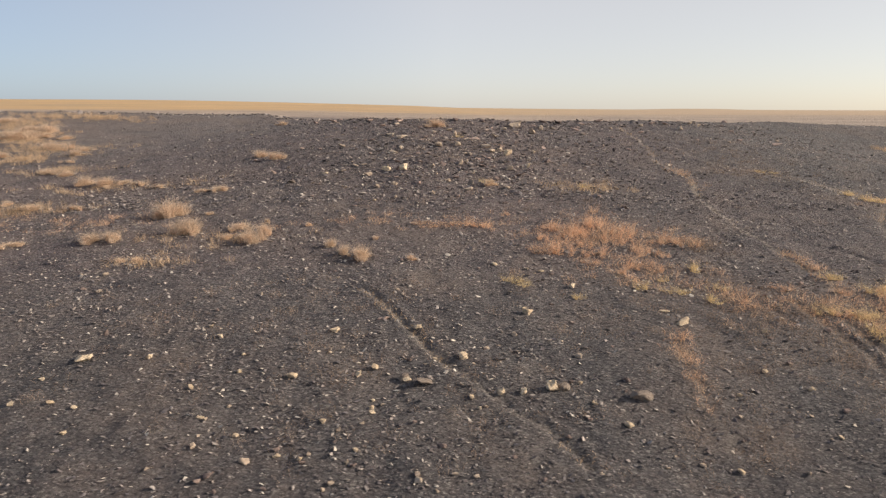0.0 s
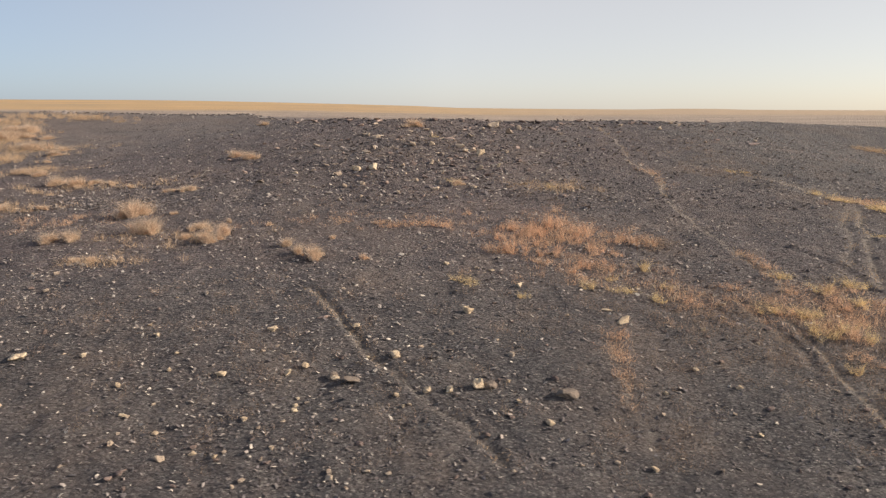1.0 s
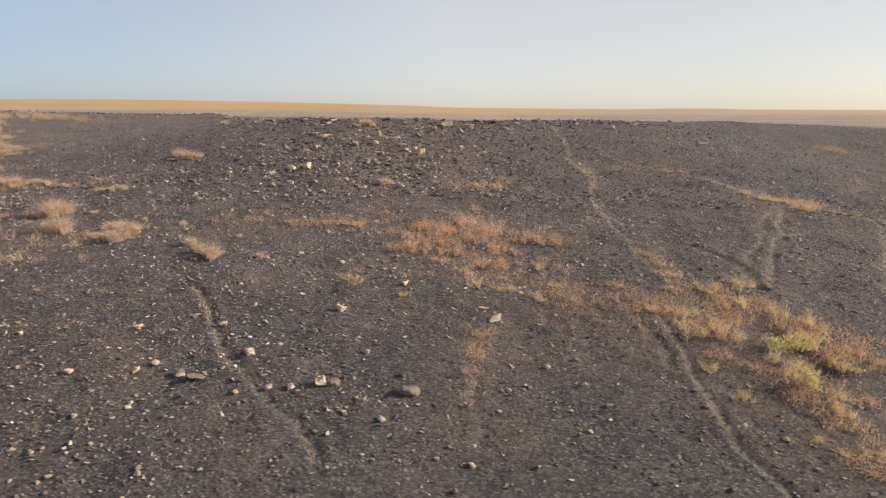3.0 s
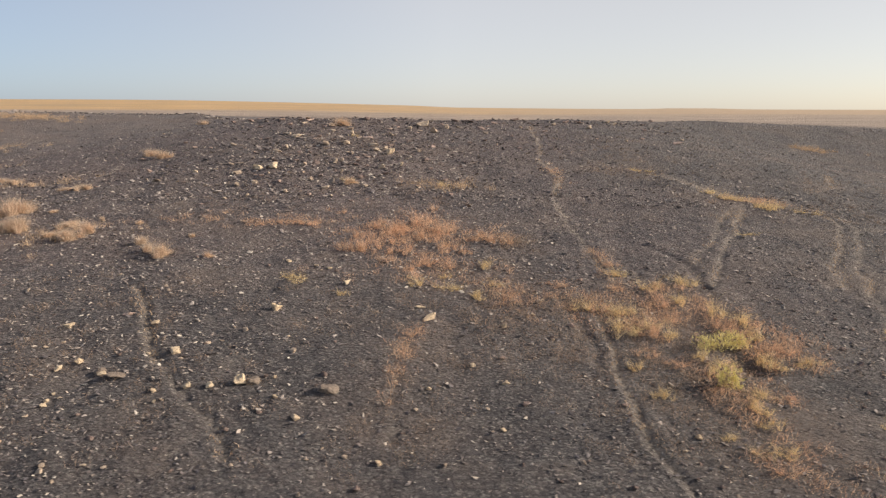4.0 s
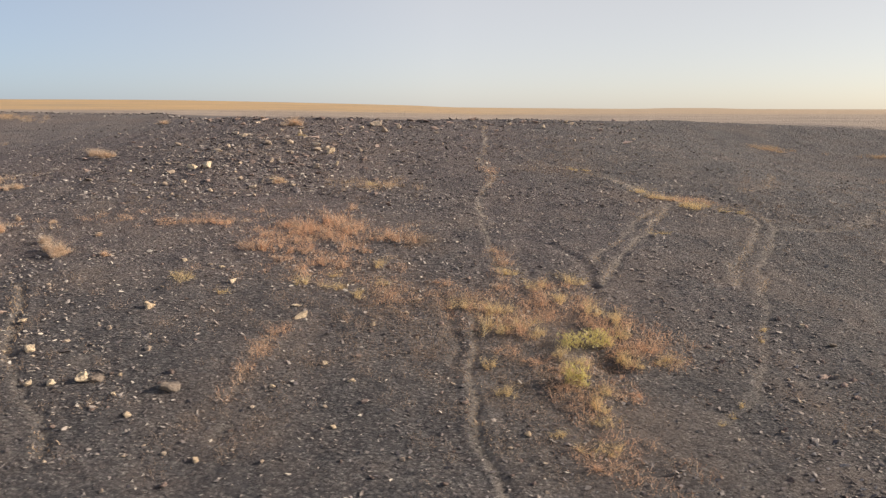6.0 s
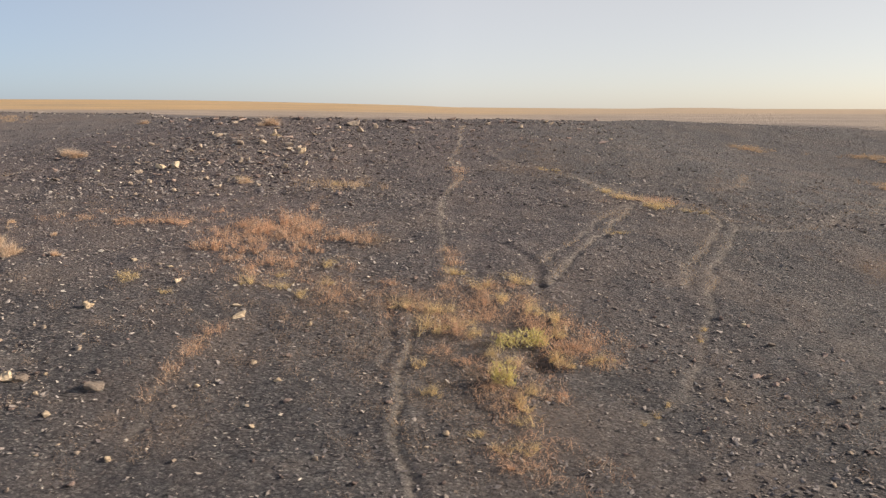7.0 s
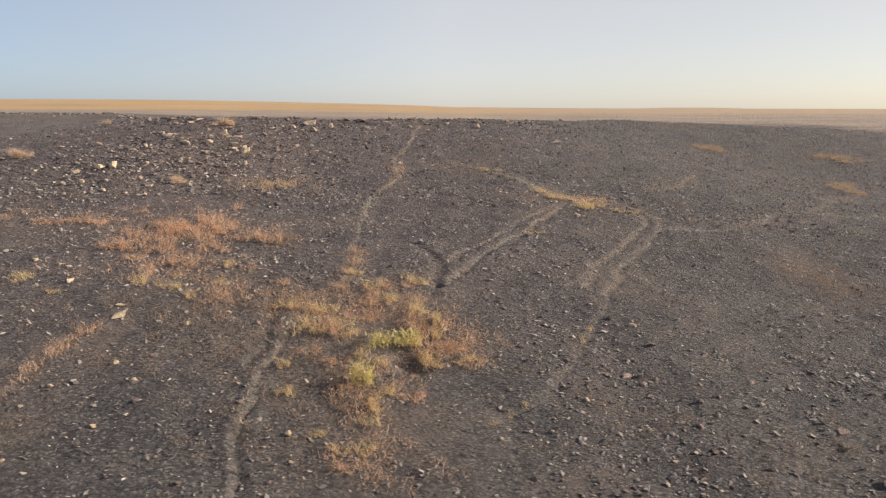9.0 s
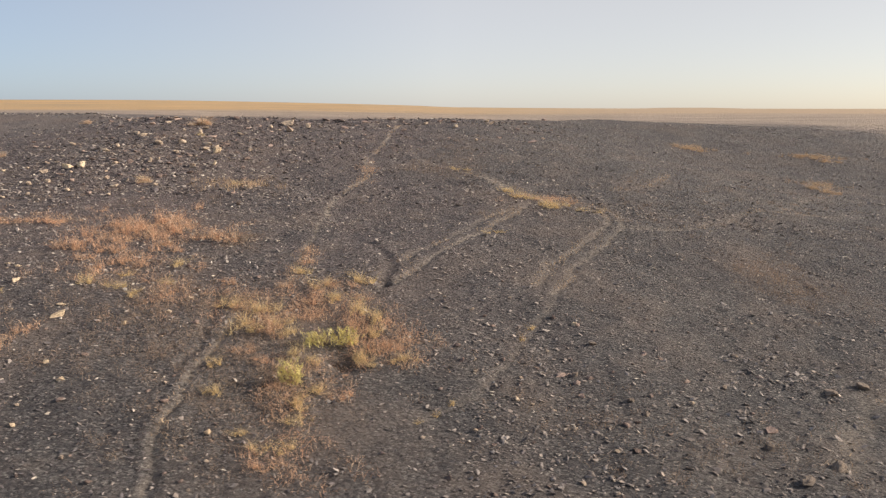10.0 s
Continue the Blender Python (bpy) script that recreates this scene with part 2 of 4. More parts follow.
TRACKS = [
    (0.095, 0.022, 0.65, [(15.16, 21.23), (16.08, 21), (16.28, 19.88), (16.15, 18.79), (15.49, 17.48), (14.81, 16.37), (14.22, 15.42), (13.76, 14.38), (13.38, 13.54)]),
    (0.09, 0.015, 0.3, [(13.38, 13.54), (12.95, 12.43), (12.53, 11.67), (11.96, 10.44), (11.47, 9.62), (11.06, 9.02), (10.71, 8.79)]),
    (0.2, 0.02, 0.8, [(12.29, 24.13), (12.95, 22.96), (13.41, 22.15), (14.05, 21.56), (14.95, 21.08)]),
    (0.12, 0.015, 0.6, [(16.31, 18.9), (17.52, 19.1), (18.49, 19.47), (19.79, 20.67), (20.66, 21.79), (21.77, 22.72), (22.92, 22.69), (24.41, 22.89)]),
    (0.12, 0.015, 0.5, [(22.84, 23.26), (25.93, 26.92), (28.02, 29.26)]),
    (0.12, 0.015, 0.4, [(17.1, 23.28), (18.5, 24.52), (20.47, 28.25)]),
    (0.14, 0.02, 0.45, [(9.87, 27.42), (10.61, 25.43), (11.32, 24.93), (12.37, 23.96)]),
]
TRAILS = PATHS + RUTS + TRACKS
HOLES = [(9.78, 13.45, 0.16, 0.2), (9.36, 10.3, 0.3, 0.22)]


def to_trail(x, y, pts):
    """Distance to a trail's middle line, which wanders a little."""
    wx, wy = x + 0.09 * lumps(x, y, 0.8) + 0.04 * lumps(x, y, 0.25), y + 0.09 * lumps(x + 31, y, 0.8)
    d = np.full(np.shape(x), 99.0)
    for (ax, ay), (bx, by) in zip(pts, pts[1:]):
        ux, uy = bx - ax, by - ay
        t = np.clip(((wx - ax) * ux + (wy - ay) * uy) / (ux * ux + uy * uy), 0, 1)
        d = np.minimum(d, np.hypot(wx - ax - t * ux, wy - ay - t * uy))
    return d


def crest_line(x):
    """How far ahead the stony crest runs, bending away on both sides."""
    return 35.0 + np.clip(0.45 * (x - 4), 0, 8) + np.clip(-1.0 * (x + 3), 0, 9)


def ground_z(x, y):
    x, y = np.asarray(x, float), np.asarray(y, float)
    s = step(0, 11, y - crest_line(x))
    z = near_ground(x, np.minimum(y, 55)) * (1 - s) + far_ground(x, y) * s
    close = 1 - step(45, 90, y)
    z = z + close * (0.05 * lumps(x, y, 1.9) + 0.025 * lumps(x, y, 0.6) + 0.016 * lumps(x, y, 0.2))
    # broken ledges along the crest
    z = z + 0.10 * lumps(x, y * 2.0, 0.9) * np.exp(-((y - 1.0 - crest_line(x)) / 3.0) ** 2) * step(-9, -3, x) * (1 - step(9, 16, x))
    for w, depth, dust, pts in TRAILS:
        d = to_trail(x, y, pts)
        z = z - depth * np.exp(-((d / w) ** 2)) + 0.3 * depth * np.exp(-(((d - 2.1 * w) / w) ** 2))
    for hx, hy, r, depth in HOLES:
        z = z - depth * np.exp(-(((x - hx) ** 2 + (y - hy) ** 2) / (r * r)))
    return z


def height(x, y):
    return float(ground_z(np.array([x]), np.array([y]))[0])


# reddish, littered spots: x, y, radius across, radius along, strength
LITTER_NEAR = [
    (3.69, 16.56, 1.9, 1.5, 0.9), (4.2, 13.59, 1.6, 1.2, 0.7), (8.6, 11.96, 1.9, 1.5, 0.9), (8.9, 9.04, 1, 1.6, 0.8), (14.23, 21.32, 1.5, 0.7, 0.9), (0.4, 17.24, 2.2, 0.7, 0.6),
    (-1.93, 14.55, 1.2, 0.6, 0.6), (-5.72, 16.45, 2.6, 1, 0.55), (-10.4, 23.43, 3.2, 1.1, 0.8), (-22.29, 38.71, 5, 4, 0.9), (-23, 43, 8, 2, 1), (7.4, 10.64, 1.8, 2.5, 0.3),
    (-12.6, 20.16, 1.6, 0.7, 0.7),
]
LITTER_WIDE = [
    (-3.63, 9.67, 2.4, 1.6, 0.25), (1, 26.74, 6, 5, 0.35), (4.6, 10.31, 1.8, 1.6, 0.2), (9.3, 7.47, 1.6, 1, 0.35), (19.21, 16.02, 1.2, 1.8, 0.7), (24.86, 37.39, 1.6, 0.9, 0.4),
    (30.77, 37.09, 2, 0.9, 0.4), (27.83, 29.81, 1.1, 0.7, 0.4), (11.21, 25.26, 1.6, 1.8, 0.5), (5, 21.98, 2.2, 1, 0.45), (15.58, 8.45, 1.2, 0.7, 0.35), (-7.3, 26.49, 0.8, 0.5, 0.6),
]


def spread(n, start, ratio, fine):
    """Coordinates that widen from start out to n."""
    out = [start]
    gap = fine
    while out[-1] < n:
        gap *= ratio
        out.append(out[-1] + gap)
    return out


def west_flat(x, y):
    """The smooth, nearly bare flat to the west of the outcrop."""
    return step(-4, -11, x + 0.2 * (y - 35)) * step(27, 37, y)


def red_soil(x, y):
    """Reddish soil over the stony slope, thinning to grey gravel near the verge and to the east."""
    along = 0.35 + 0.65 * step(9, 17, y + 1.5 * lumps(x, y, 4))
    return (1 - 0.8 * step(4, 17, x + 2 * lumps(x, y, 5))) * along * (0.75 + 0.25 * lumps(x + 50, y, 3))


def build_ground():
    xs = np.arange(-9.5, 20.01, 0.055)
    right = spread(4300, xs[-1], 1.075, 0.055)[1:]
    left = [-v for v in spread(4300, -xs[0], 1.075, 0.055)[1:]][::-1]
    xs = np.concatenate([left, xs, right])
    ys = np.arange(6.3, 21.0, 0.055)
    ahead = spread(4200, ys[-1], 1.02, 0.055)[1:]
    back = [6.3 - v for v in spread(60, 0.0, 1.25, 0.1)[1:]][::-1]
    ys = np.concatenate([back, ys, ahead])
    gx, gy = np.meshgrid(xs, ys)
    gz = ground_z(gx, gy)
    rows_n, cols_n = gx.shape
    co = np.stack([gx, gy, gz], -1).reshape(-1, 3)
    i = np.arange(rows_n * cols_n).reshape(rows_n, cols_n)
    quads = np.stack([i[:-1, :-1], i[:-1, 1:], i[1:, 1:], i[1:, :-1]], -1).reshape(-1, 4)
    me = mesh_of("ground", co, quads)
    trail = np.zeros(gx.shape)
    for w, depth, dust, pts in TRAILS:
        d = to_trail(gx, gy, pts) / (w * (1 + 0.5 * lumps(gx, gy, 0.5)))
        trail = np.maximum(trail, dust * np.exp(-(d**2)) * (0.55 + 0.6 * step(-0.7, 0.5, lumps(gx + 9, gy, 1.1))))
    litter = np.zeros(gx.shape)
    for x, y, a, b, s in LITTER_NEAR + LITTER_WIDE:
        d = ((gx - x) / a) ** 2 + ((gy - y) / b) ** 2
        litter = np.maximum(litter, s * np.exp(-d * (1 + 0.6 * lumps(gx, gy, 0.8))))
    edge = 120 + 22 * lumps(gx, gy, 37) + 9 * lumps(gx, gy, 11)
    gold = np.maximum(step(-25, 40, gy - edge), step(-5, 10, gx - 60 - 0.19 * (gy - 78) + 4 * lumps(gx, gy, 6)))
    far = step(180, 480, gy + 60 * lumps(gx, gy, 90))
    flat = np.maximum(west_flat(gx, gy), 0.6 * step(10, 26, gx) * step(34, 48, gy)) * (0.7 + 0.3 * lumps(gx, gy, 4))
    # the painted haze mask grows with bearing to the right, where the sun stands
    for name, field in (("trail", trail), ("litter", litter), ("gold", gold), ("far", far), ("sunward_haze", step(-0.2, 0.35, gx / np.maximum(gy, 1.0) + 0.05 * lumps(gx, gy, 120))), ("flat", flat), ("rust", red_soil(gx, gy))):
        me.attributes.new(name, "FLOAT", "POINT").data.foreach_set("value", field.ravel().astype(np.float32))
    me.materials.append(M_GROUND)
    ob = new("ground", me)
    return tagged(ob, "dark gravelly ground rising to a stony crest, straw-gold steppe beyond", "ground", kind="structure")


def mesh_of(name, co, faces, smooth=True):
    """A mesh from arrays of corners and of faces that all have as many corners."""
    me = bpy.data.meshes.new(name)
    n, k = faces.shape
    me.vertices.add(len(co))
    me.vertices.foreach_set("co", np.ascontiguousarray(co, np.float32).ravel())
    me.loops.add(n * k)
    me.loops.foreach_set("vertex_index", np.ascontiguousarray(faces, np.int32).ravel())
    me.polygons.add(n)
    me.polygons.foreach_set("loop_start", np.arange(0, n * k, k, dtype=np.int32))
    me.polygons.foreach_set("use_smooth", np.full(n, smooth))
    me.update(calc_edges=True)
    return me


build_ground()


# ---- stones ----
def hull(points):
    """Corners and triangles of the hull round a cloud of points."""
    bm = bmesh.new()
    for p in points:
        bm.verts.new(p)
    res = bmesh.ops.convex_hull(bm, input=bm.verts)
    inner = [v for v in res["geom_interior"] if isinstance(v, bmesh.types.BMVert)]
    bmesh.ops.delete(bm, geom=inner, context="VERTS")
    bmesh.ops.triangulate(bm, faces=bm.faces)
    return bm


def angular_cloud(seed, count, flat=1.0):
    r = np.random.default_rng(seed)
    p = r.normal(size=(count, 3))
    p /= np.linalg.norm(p, axis=1)[:, None]
    p *= r.uniform(0.75, 1.0, (count, 1))
    p[:, 2] *= flat
    return p * 0.5


def rock_mesh(name, seed, flat, material, count=20, corners=None):
    r = np.random.default_rng(seed + 500)
    cloud = angular_cloud(seed, count, flat)
    if flat > 0.6:  # a broken block: jittered corners
        box = np.array([(a, b, c) for a in (-1, 1) for b in (-1, 1) for c in (-1, 1)], float)
        cloud = np.concatenate([box * r.uniform(0.15, 1.0, (8, 3)) * np.array([0.5, 0.5, 0.5 * flat]), cloud[:5] * 0.95])
    cloud[:, 0] *= r.uniform(1.0, 1.35)
    cloud[:, 1] *= r.uniform(0.7, 1.0)
    if flat < 0.6:  # bedded rock: flat above and below
        top = 0.5 * flat * r.uniform(0.5, 0.75)
        cloud[:, 2] = np.clip(cloud[:, 2] * 1.5, -top, top) + cloud[:, 0] * r.uniform(-0.08, 0.08)
    bm = hull(cloud if corners is None else np.array(corners))
    bmesh.ops.dissolve_limit(bm, angle_limit=radians(9), verts=bm.verts, edges=bm.edges)
    bmesh.ops.bevel(bm, geom=bm.edges[:], offset=0.03, segments=1, profile=0.6, affect="EDGES")
    bmesh.ops.triangulate(bm, faces=bm.faces[:])
    for _ in range(2):  # break the long edges, then chip and pit the faces
        long = [e for e in bm.edges if e.calc_length() > 0.17]
        bmesh.ops.subdivide_edges(bm, edges=long, cuts=1)
        bmesh.ops.triangulate(bm, faces=[f for f in bm.faces if len(f.verts) > 3])
    bm.normal_update()
    thin = min(1.0, flat + 0.25)
    off = Vector((seed * 3.1, seed * 1.7, 0))
    for v in bm.verts:
        chip = noise.noise(v.co * 3.5 + off) * 0.075 + noise.noise(v.co * 9 + off) * 0.035
        v.co += v.normal * chip * thin + Vector(r.normal(size=3) * 0.006)
    me = bpy.data.meshes.new(name)
    bm.to_mesh(me)
    bm.free()
    me.materials.append(material)
    return me


WEDGE = [(-0.55, -0.3, -0.45), (-0.5, 0.3, -0.45), (-0.45, 0.0, -0.1), (0.55, -0.1, 0.5), (0.55, 0.2, 0.4), (0.35, -0.35, -0.4), (0.3, 0.35, -0.45), (0.1, 0.25, 0.25)]
KINDS = {
    "cream": [rock_mesh("cream_stone", s, 0.85, M_CREAM, 9) for s in range(40, 50)],
    "brown": [rock_mesh("brown_rock", s, 0.55, M_BROWN, 14) for s in range(60, 66)],
    "grey": [rock_mesh("grey_rock", s, 0.62, M_GREY, 11) for s in range(80, 90)],
    "slab": [rock_mesh("slab", s, 0.34, M_SLATE, 14) for s in range(100, 108)],
    "buff_block": [rock_mesh("buff_block", s, 0.7, M_BUFF, 11) for s in range(140, 143)],
    "slate_piece": [rock_mesh("slate_piece", s, 0.4, M_SLATE, 12) for s in range(150, 155)],
    "cream_wedge": [rock_mesh("cream_wedge", 163, 0.45, M_CREAM, 8, WEDGE)],
    "shard": [rock_mesh("pale_shard", s, 0.55, M_BUFF, 9) for s in range(170, 178)],
    "cobble": [rock_mesh("grey_cobble", s, 0.6, M_GREY, 10) for s in range(180, 188)],
    "cream_slab": [rock_mesh("cream_slab", s, 0.4, M_BUFF, 13) for s in range(120, 126)],
}
TELL = {
    "cream": ("stone", "pale cream angular sandstone lying on dark gravel", "stone", "loose pale stones"),
    "brown": ("rock", "brown weathered rock half sunk in dark gravel", "rock", "dark rocks"),
    "grey": ("rock", "grey angular rock of the broken outcrop", "rock", "outcrop rocks"),
    "slab": ("flat_rock", "tilted flat slab of grey slate on the outcrop", "rock", "outcrop rocks"),
    "buff_block": ("stone", "broken buff block with a darker face on gravel", "stone", "broken stones"),
    "slate_piece": ("stone", "flat grey slate piece lying on dark gravel", "stone", "broken stones"),
    "cream_wedge": ("stone", "pale cream wedge-shaped sandstone beside dry grass", "stone", "loose pale stones"),
    "shard": ("stone", "small pale buff stone shard on dark gravel", "stone", "strewn stones"),
    "cobble": ("stone", "small grey-brown stone lying on dark gravel", "stone", "strewn stones"),
    "cream_slab": ("flat_rock", "pale buff slab of broken rock on the outcrop", "rock", "outcrop rocks"),
}


def put_stone(kind, x, y, w, h, pick, turn=(0, 0, 0), deep=None, sink=0.25):
    name, label, category, group = TELL[kind]
    me = KINDS[kind][pick % len(KINDS[kind])]
    ob = new(name, me)
    sx, sy, sz = (size / (max(v.co[n] for v in me.vertices) - min(v.co[n] for v in me.vertices)) for n, size in enumerate((w, deep or w * 0.85, h)))
    ob.matrix_world = Matrix.LocRotScale((x, y, height(x, y) + h * (0.5 - sink)), Euler([radians(a) for a in turn]), (sx, sy, sz))
    return tagged(ob, label, category, group)


# the pale stones that stand out: x, y, width, height
PALE = [
    (1.47, 11.49, 0.18, 0.17), (0.31, 9.83, 0.15, 0.13), (-5.44, 9.83, 0.26, 0.12), (-1.76, 10.71, 0.2, 0.1), (-0.41, 10.88, 0.17, 0.08), (-1.21, 9.31, 0.13, 0.1), (-0.99, 9.49, 0.12, 0.09),
    (-2.16, 9.2, 0.15, 0.1), (0.81, 8.9, 0.11, 0.09), (1.13, 8.93, 0.12, 0.11), (1.53, 9.01, 0.17, 0.19), (0.4, 8.75, 0.09, 0.07), (2.46, 8.34, 0.11, 0.09), (2.53, 12.95, 0.15, 0.13), (1.1, 14.25, 0.14, 0.08),
    (-3.57, 10.45, 0.12, 0.08), (-4.47, 9.85, 0.1, 0.08), (-5.3, 8.6, 0.1, 0.07), (-5.84, 8.59, 0.1, 0.07), (-1.54, 8.19, 0.1, 0.06), (-0.94, 8.4, 0.09, 0.08), (-3.5, 8.9, 0.09, 0.07),
]
PALE_NEAR = [
    (-2.94, 9.3, 0.1, 0.07), (5.49, 11.11, 0.1, 0.13), (13.51, 12.16, 0.14, 0.11), (4, 11.86, 0.2, 0.06), (2.04, 13.83, 0.17, 0.07), (-0.51, 9.17, 0.14, 0.07), (-3.84, 10.83, 0.1, 0.06),
    (-3.02, 9.8, 0.08, 0.06), (-5.78, 9.27, 0.09, 0.06), (-4.91, 8.47, 0.1, 0.06), (-4.78, 7.94, 0.1, 0.06), (-3.16, 8.26, 0.11, 0.06), (-2.62, 7.97, 0.1, 0.06), (-2, 7.56, 0.1, 0.06),
    (-1.71, 7.48, 0.09, 0.06), (-0.95, 8.68, 0.07, 0.05), (-0.95, 8.5, 0.08, 0.08), (-1.05, 7.63, 0.09, 0.06), (-0.11, 9.86, 0.08, 0.06), (0.5, 8.53, 0.07, 0.05), (1.98, 9.21, 0.09, 0.06),
]
PALE_MORE = [
    (2.09, 8.75, 0.08, 0.06), (4.88, 9.76, 0.09, 0.07), (5.36, 9.28, 0.1, 0.07), (4.23, 9.1, 0.08, 0.06), (3.63, 7.57, 0.09, 0.07), (5.24, 8.28, 0.08, 0.06), (7.84, 8.27, 0.1, 0.07),
]
for n, (x, y, w, h) in enumerate(PALE + [(x, y, w * 0.85, h * 0.85) for x, y, w, h in PALE_NEAR] + PALE_MORE):
    put_stone("cream", x, y, w, h * 0.95, n, (rng.uniform(-15, 15), rng.uniform(-15, 15), rng.uniform(0, 360)))
BROKEN = [
    ("brown", -0.26, 9.09, 0.27, 0.1), ("brown", 2.79, 8.98, 0.31, 0.14), ("slate_piece", -1.01, 11.22, 0.21, 0.08), ("slate_piece", 12.96, 10.35, 0.26, 0.09),
    ("brown", 13.2, 10.37, 0.14, 0.09), ("slate_piece", 15.94, 9.22, 0.25, 0.07), ("brown", 13.7, 11.43, 0.17, 0.08), ("brown", 1.7, 9.05, 0.2, 0.12),
    ("brown", -0.56, 9.23, 0.2, 0.1), ("slate_piece", 13.18, 10.12, 0.12, 0.07), ("slate_piece", 13.18, 9.75, 0.12, 0.07), ("slate_piece", 13.57, 12.12, 0.12, 0.07), ("slate_piece", 11.34, 10.51, 0.12, 0.08),
    ("brown", 13.93, 9.68, 0.12, 0.07), ("brown", 14.09, 9.36, 0.13, 0.08), ("brown", 15.72, 10.45, 0.12, 0.1), ("brown", 15.75, 8.82, 0.16, 0.1), ("slate_piece", 11.55, 8.73, 0.1, 0.07),
    ("brown", 18.39, 11.03, 0.28, 0.14), ("brown", 17.63, 10.66, 0.26, 0.11), ("brown", 16.56, 8.51, 0.26, 0.15), ("brown", 15.88, 8.03, 0.25, 0.12), ("slate_piece", 14.59, 11.27, 0.16, 0.07), ("slate_piece", 15.07, 10.42, 0.14, 0.08),
]
for n, (kind, x, y, w, h) in enumerate(BROKEN):
    put_stone(kind, x, y, w, h, n, (rng.uniform(-8, 8), rng.uniform(-4, 12), rng.uniform(5, 50)), w * 0.65)
put_stone("cream_wedge", 4.19, 11.4, 0.26, 0.12, 0, (0, 0, 30), 0.13, 0.15)
# smaller stones strewn over the near gravel
for n in range(280):
    y = 6.9 + 7.5 * rng.random() ** 1.4
    x = 5.5 + rng.uniform(-1, 1) * (5.0 + 0.6 * y)
    size = 0.05 + 0.06 * rng.random() ** 2.2
    kind = "shard" if rng.random() < (0.55 if x < 5 else 0.3) else "cobble"
    put_stone(kind, x, y, size * 1.2, size * rng.uniform(0.45, 0.75), n, (rng.uniform(-20, 20), rng.uniform(-20, 20), rng.uniform(0, 360)), sink=0.2)
# rocks that stand out on the broken outcrop: kind, x, y, width, height
OUTCROP_LOW = [
    ("cream", -1.94, 23.44, 0.33, 0.21), ("cream", -1.37, 23.28, 0.25, 0.25), ("cream", 2.46, 26.03, 0.32, 0.28), ("buff_block", 2.17, 26.72, 0.31, 0.2), ("cream", 2.98, 23.98, 0.12, 0.22),
    ("cream", -3.97, 23.11, 0.17, 0.13), ("cream_slab", -2.53, 22.98, 0.27, 0.13), ("cream_slab", -1.36, 22.56, 0.17, 0.09), ("buff_block", -2.07, 21.36, 0.2, 0.14), ("buff_block", -1.54, 21.48, 0.18, 0.14),
    ("cream_slab", -1.41, 20.14, 0.12, 0.08), ("buff_block", -0.3, 20.32, 0.15, 0.12), ("cream_slab", 0.17, 21.85, 0.15, 0.13), ("cream_slab", 1, 22.97, 0.1, 0.17), ("cream_slab", -4.13, 28.04, 0.3, 0.14),
    ("cream_slab", -1.65, 26.7, 0.18, 0.26), ("buff_block", -1.87, 26.12, 0.32, 0.17), ("buff_block", -0.18, 27.08, 0.36, 0.2), ("cream_slab", 0.57, 27.52, 0.34, 0.2), ("cream_slab", 1.76, 27.21, 0.4, 0.18),
]
OUTCROP_SLOPE = [
    ("buff_block", 1.85, 26.46, 0.26, 0.15), ("buff_block", 0.62, 24.2, 0.14, 0.24), ("cream_slab", 0.82, 24.45, 0.16, 0.16), ("cream_slab", 0.95, 25.8, 0.36, 0.11), ("buff_block", 2.29, 23.73, 0.26, 0.18),
    ("slab", -0.82, 24.45, 0.28, 0.12), ("cream_slab", -0.38, 23.66, 0.2, 0.14), ("buff_block", 2.01, 21.17, 0.16, 0.12), ("cream_slab", 0.79, 21.03, 0.26, 0.11), ("slab", -4.22, 32.63, 0.59, 0.13),
    ("cream_slab", 3.47, 33.8, 0.61, 0.3), ("buff_block", 4.01, 31.51, 0.34, 0.26), ("buff_block", 4.6, 32.81, 0.24, 0.24), ("buff_block", -1.81, 29.36, 0.36, 0.19), ("cream_slab", -2.31, 29.91, 0.37, 0.15),
    ("slab", 1.23, 28.86, 0.5, 0.12), ("buff_block", 0.49, 29.89, 0.2, 0.27), ("slab", 1.87, 20.32, 0.15, 0.1), ("slab", 1.79, 19.4, 0.13, 0.08), ("slab", 2.22, 19.69, 0.16, 0.08),
]
OUTCROP_WEST = [
    ("slab", -6.86, 37.25, 0.27, 0.15), ("cream_slab", -5.61, 24.85, 0.19, 0.1), ("slab", -6.68, 29.7, 0.17, 0.1), ("slab", -5.79, 28.34, 0.19, 0.09), ("slab", -4.99, 27.78, 0.21, 0.09),
    ("cream_slab", -9.71, 34.87, 0.29, 0.11), ("slab", -7.31, 26.68, 0.26, 0.11), ("slab", -1.1, 32.24, 0.37, 0.13), ("slab", -3.7, 34.97, 0.34, 0.14), ("slab", -5.92, 37.15, 0.42, 0.15),
    ("slab", 0.58, 34.99, 0.29, 0.17), ("slab", 2, 35.36, 0.35, 0.14), ("cream_slab", -0.4, 30.5, 0.25, 0.15), ("slab", -0.91, 28.54, 0.28, 0.12), ("slab", -3.04, 29.22, 0.34, 0.1),
    ("slab", -2.81, 26.29, 0.26, 0.11), ("cream_slab", -3.45, 23.62, 0.18, 0.1), ("slab", -1.54, 22.3, 0.17, 0.09), ("slab", -0.77, 21.48, 0.18, 0.11), ("cream_slab", -0.19, 22.61, 0.17, 0.09),
]
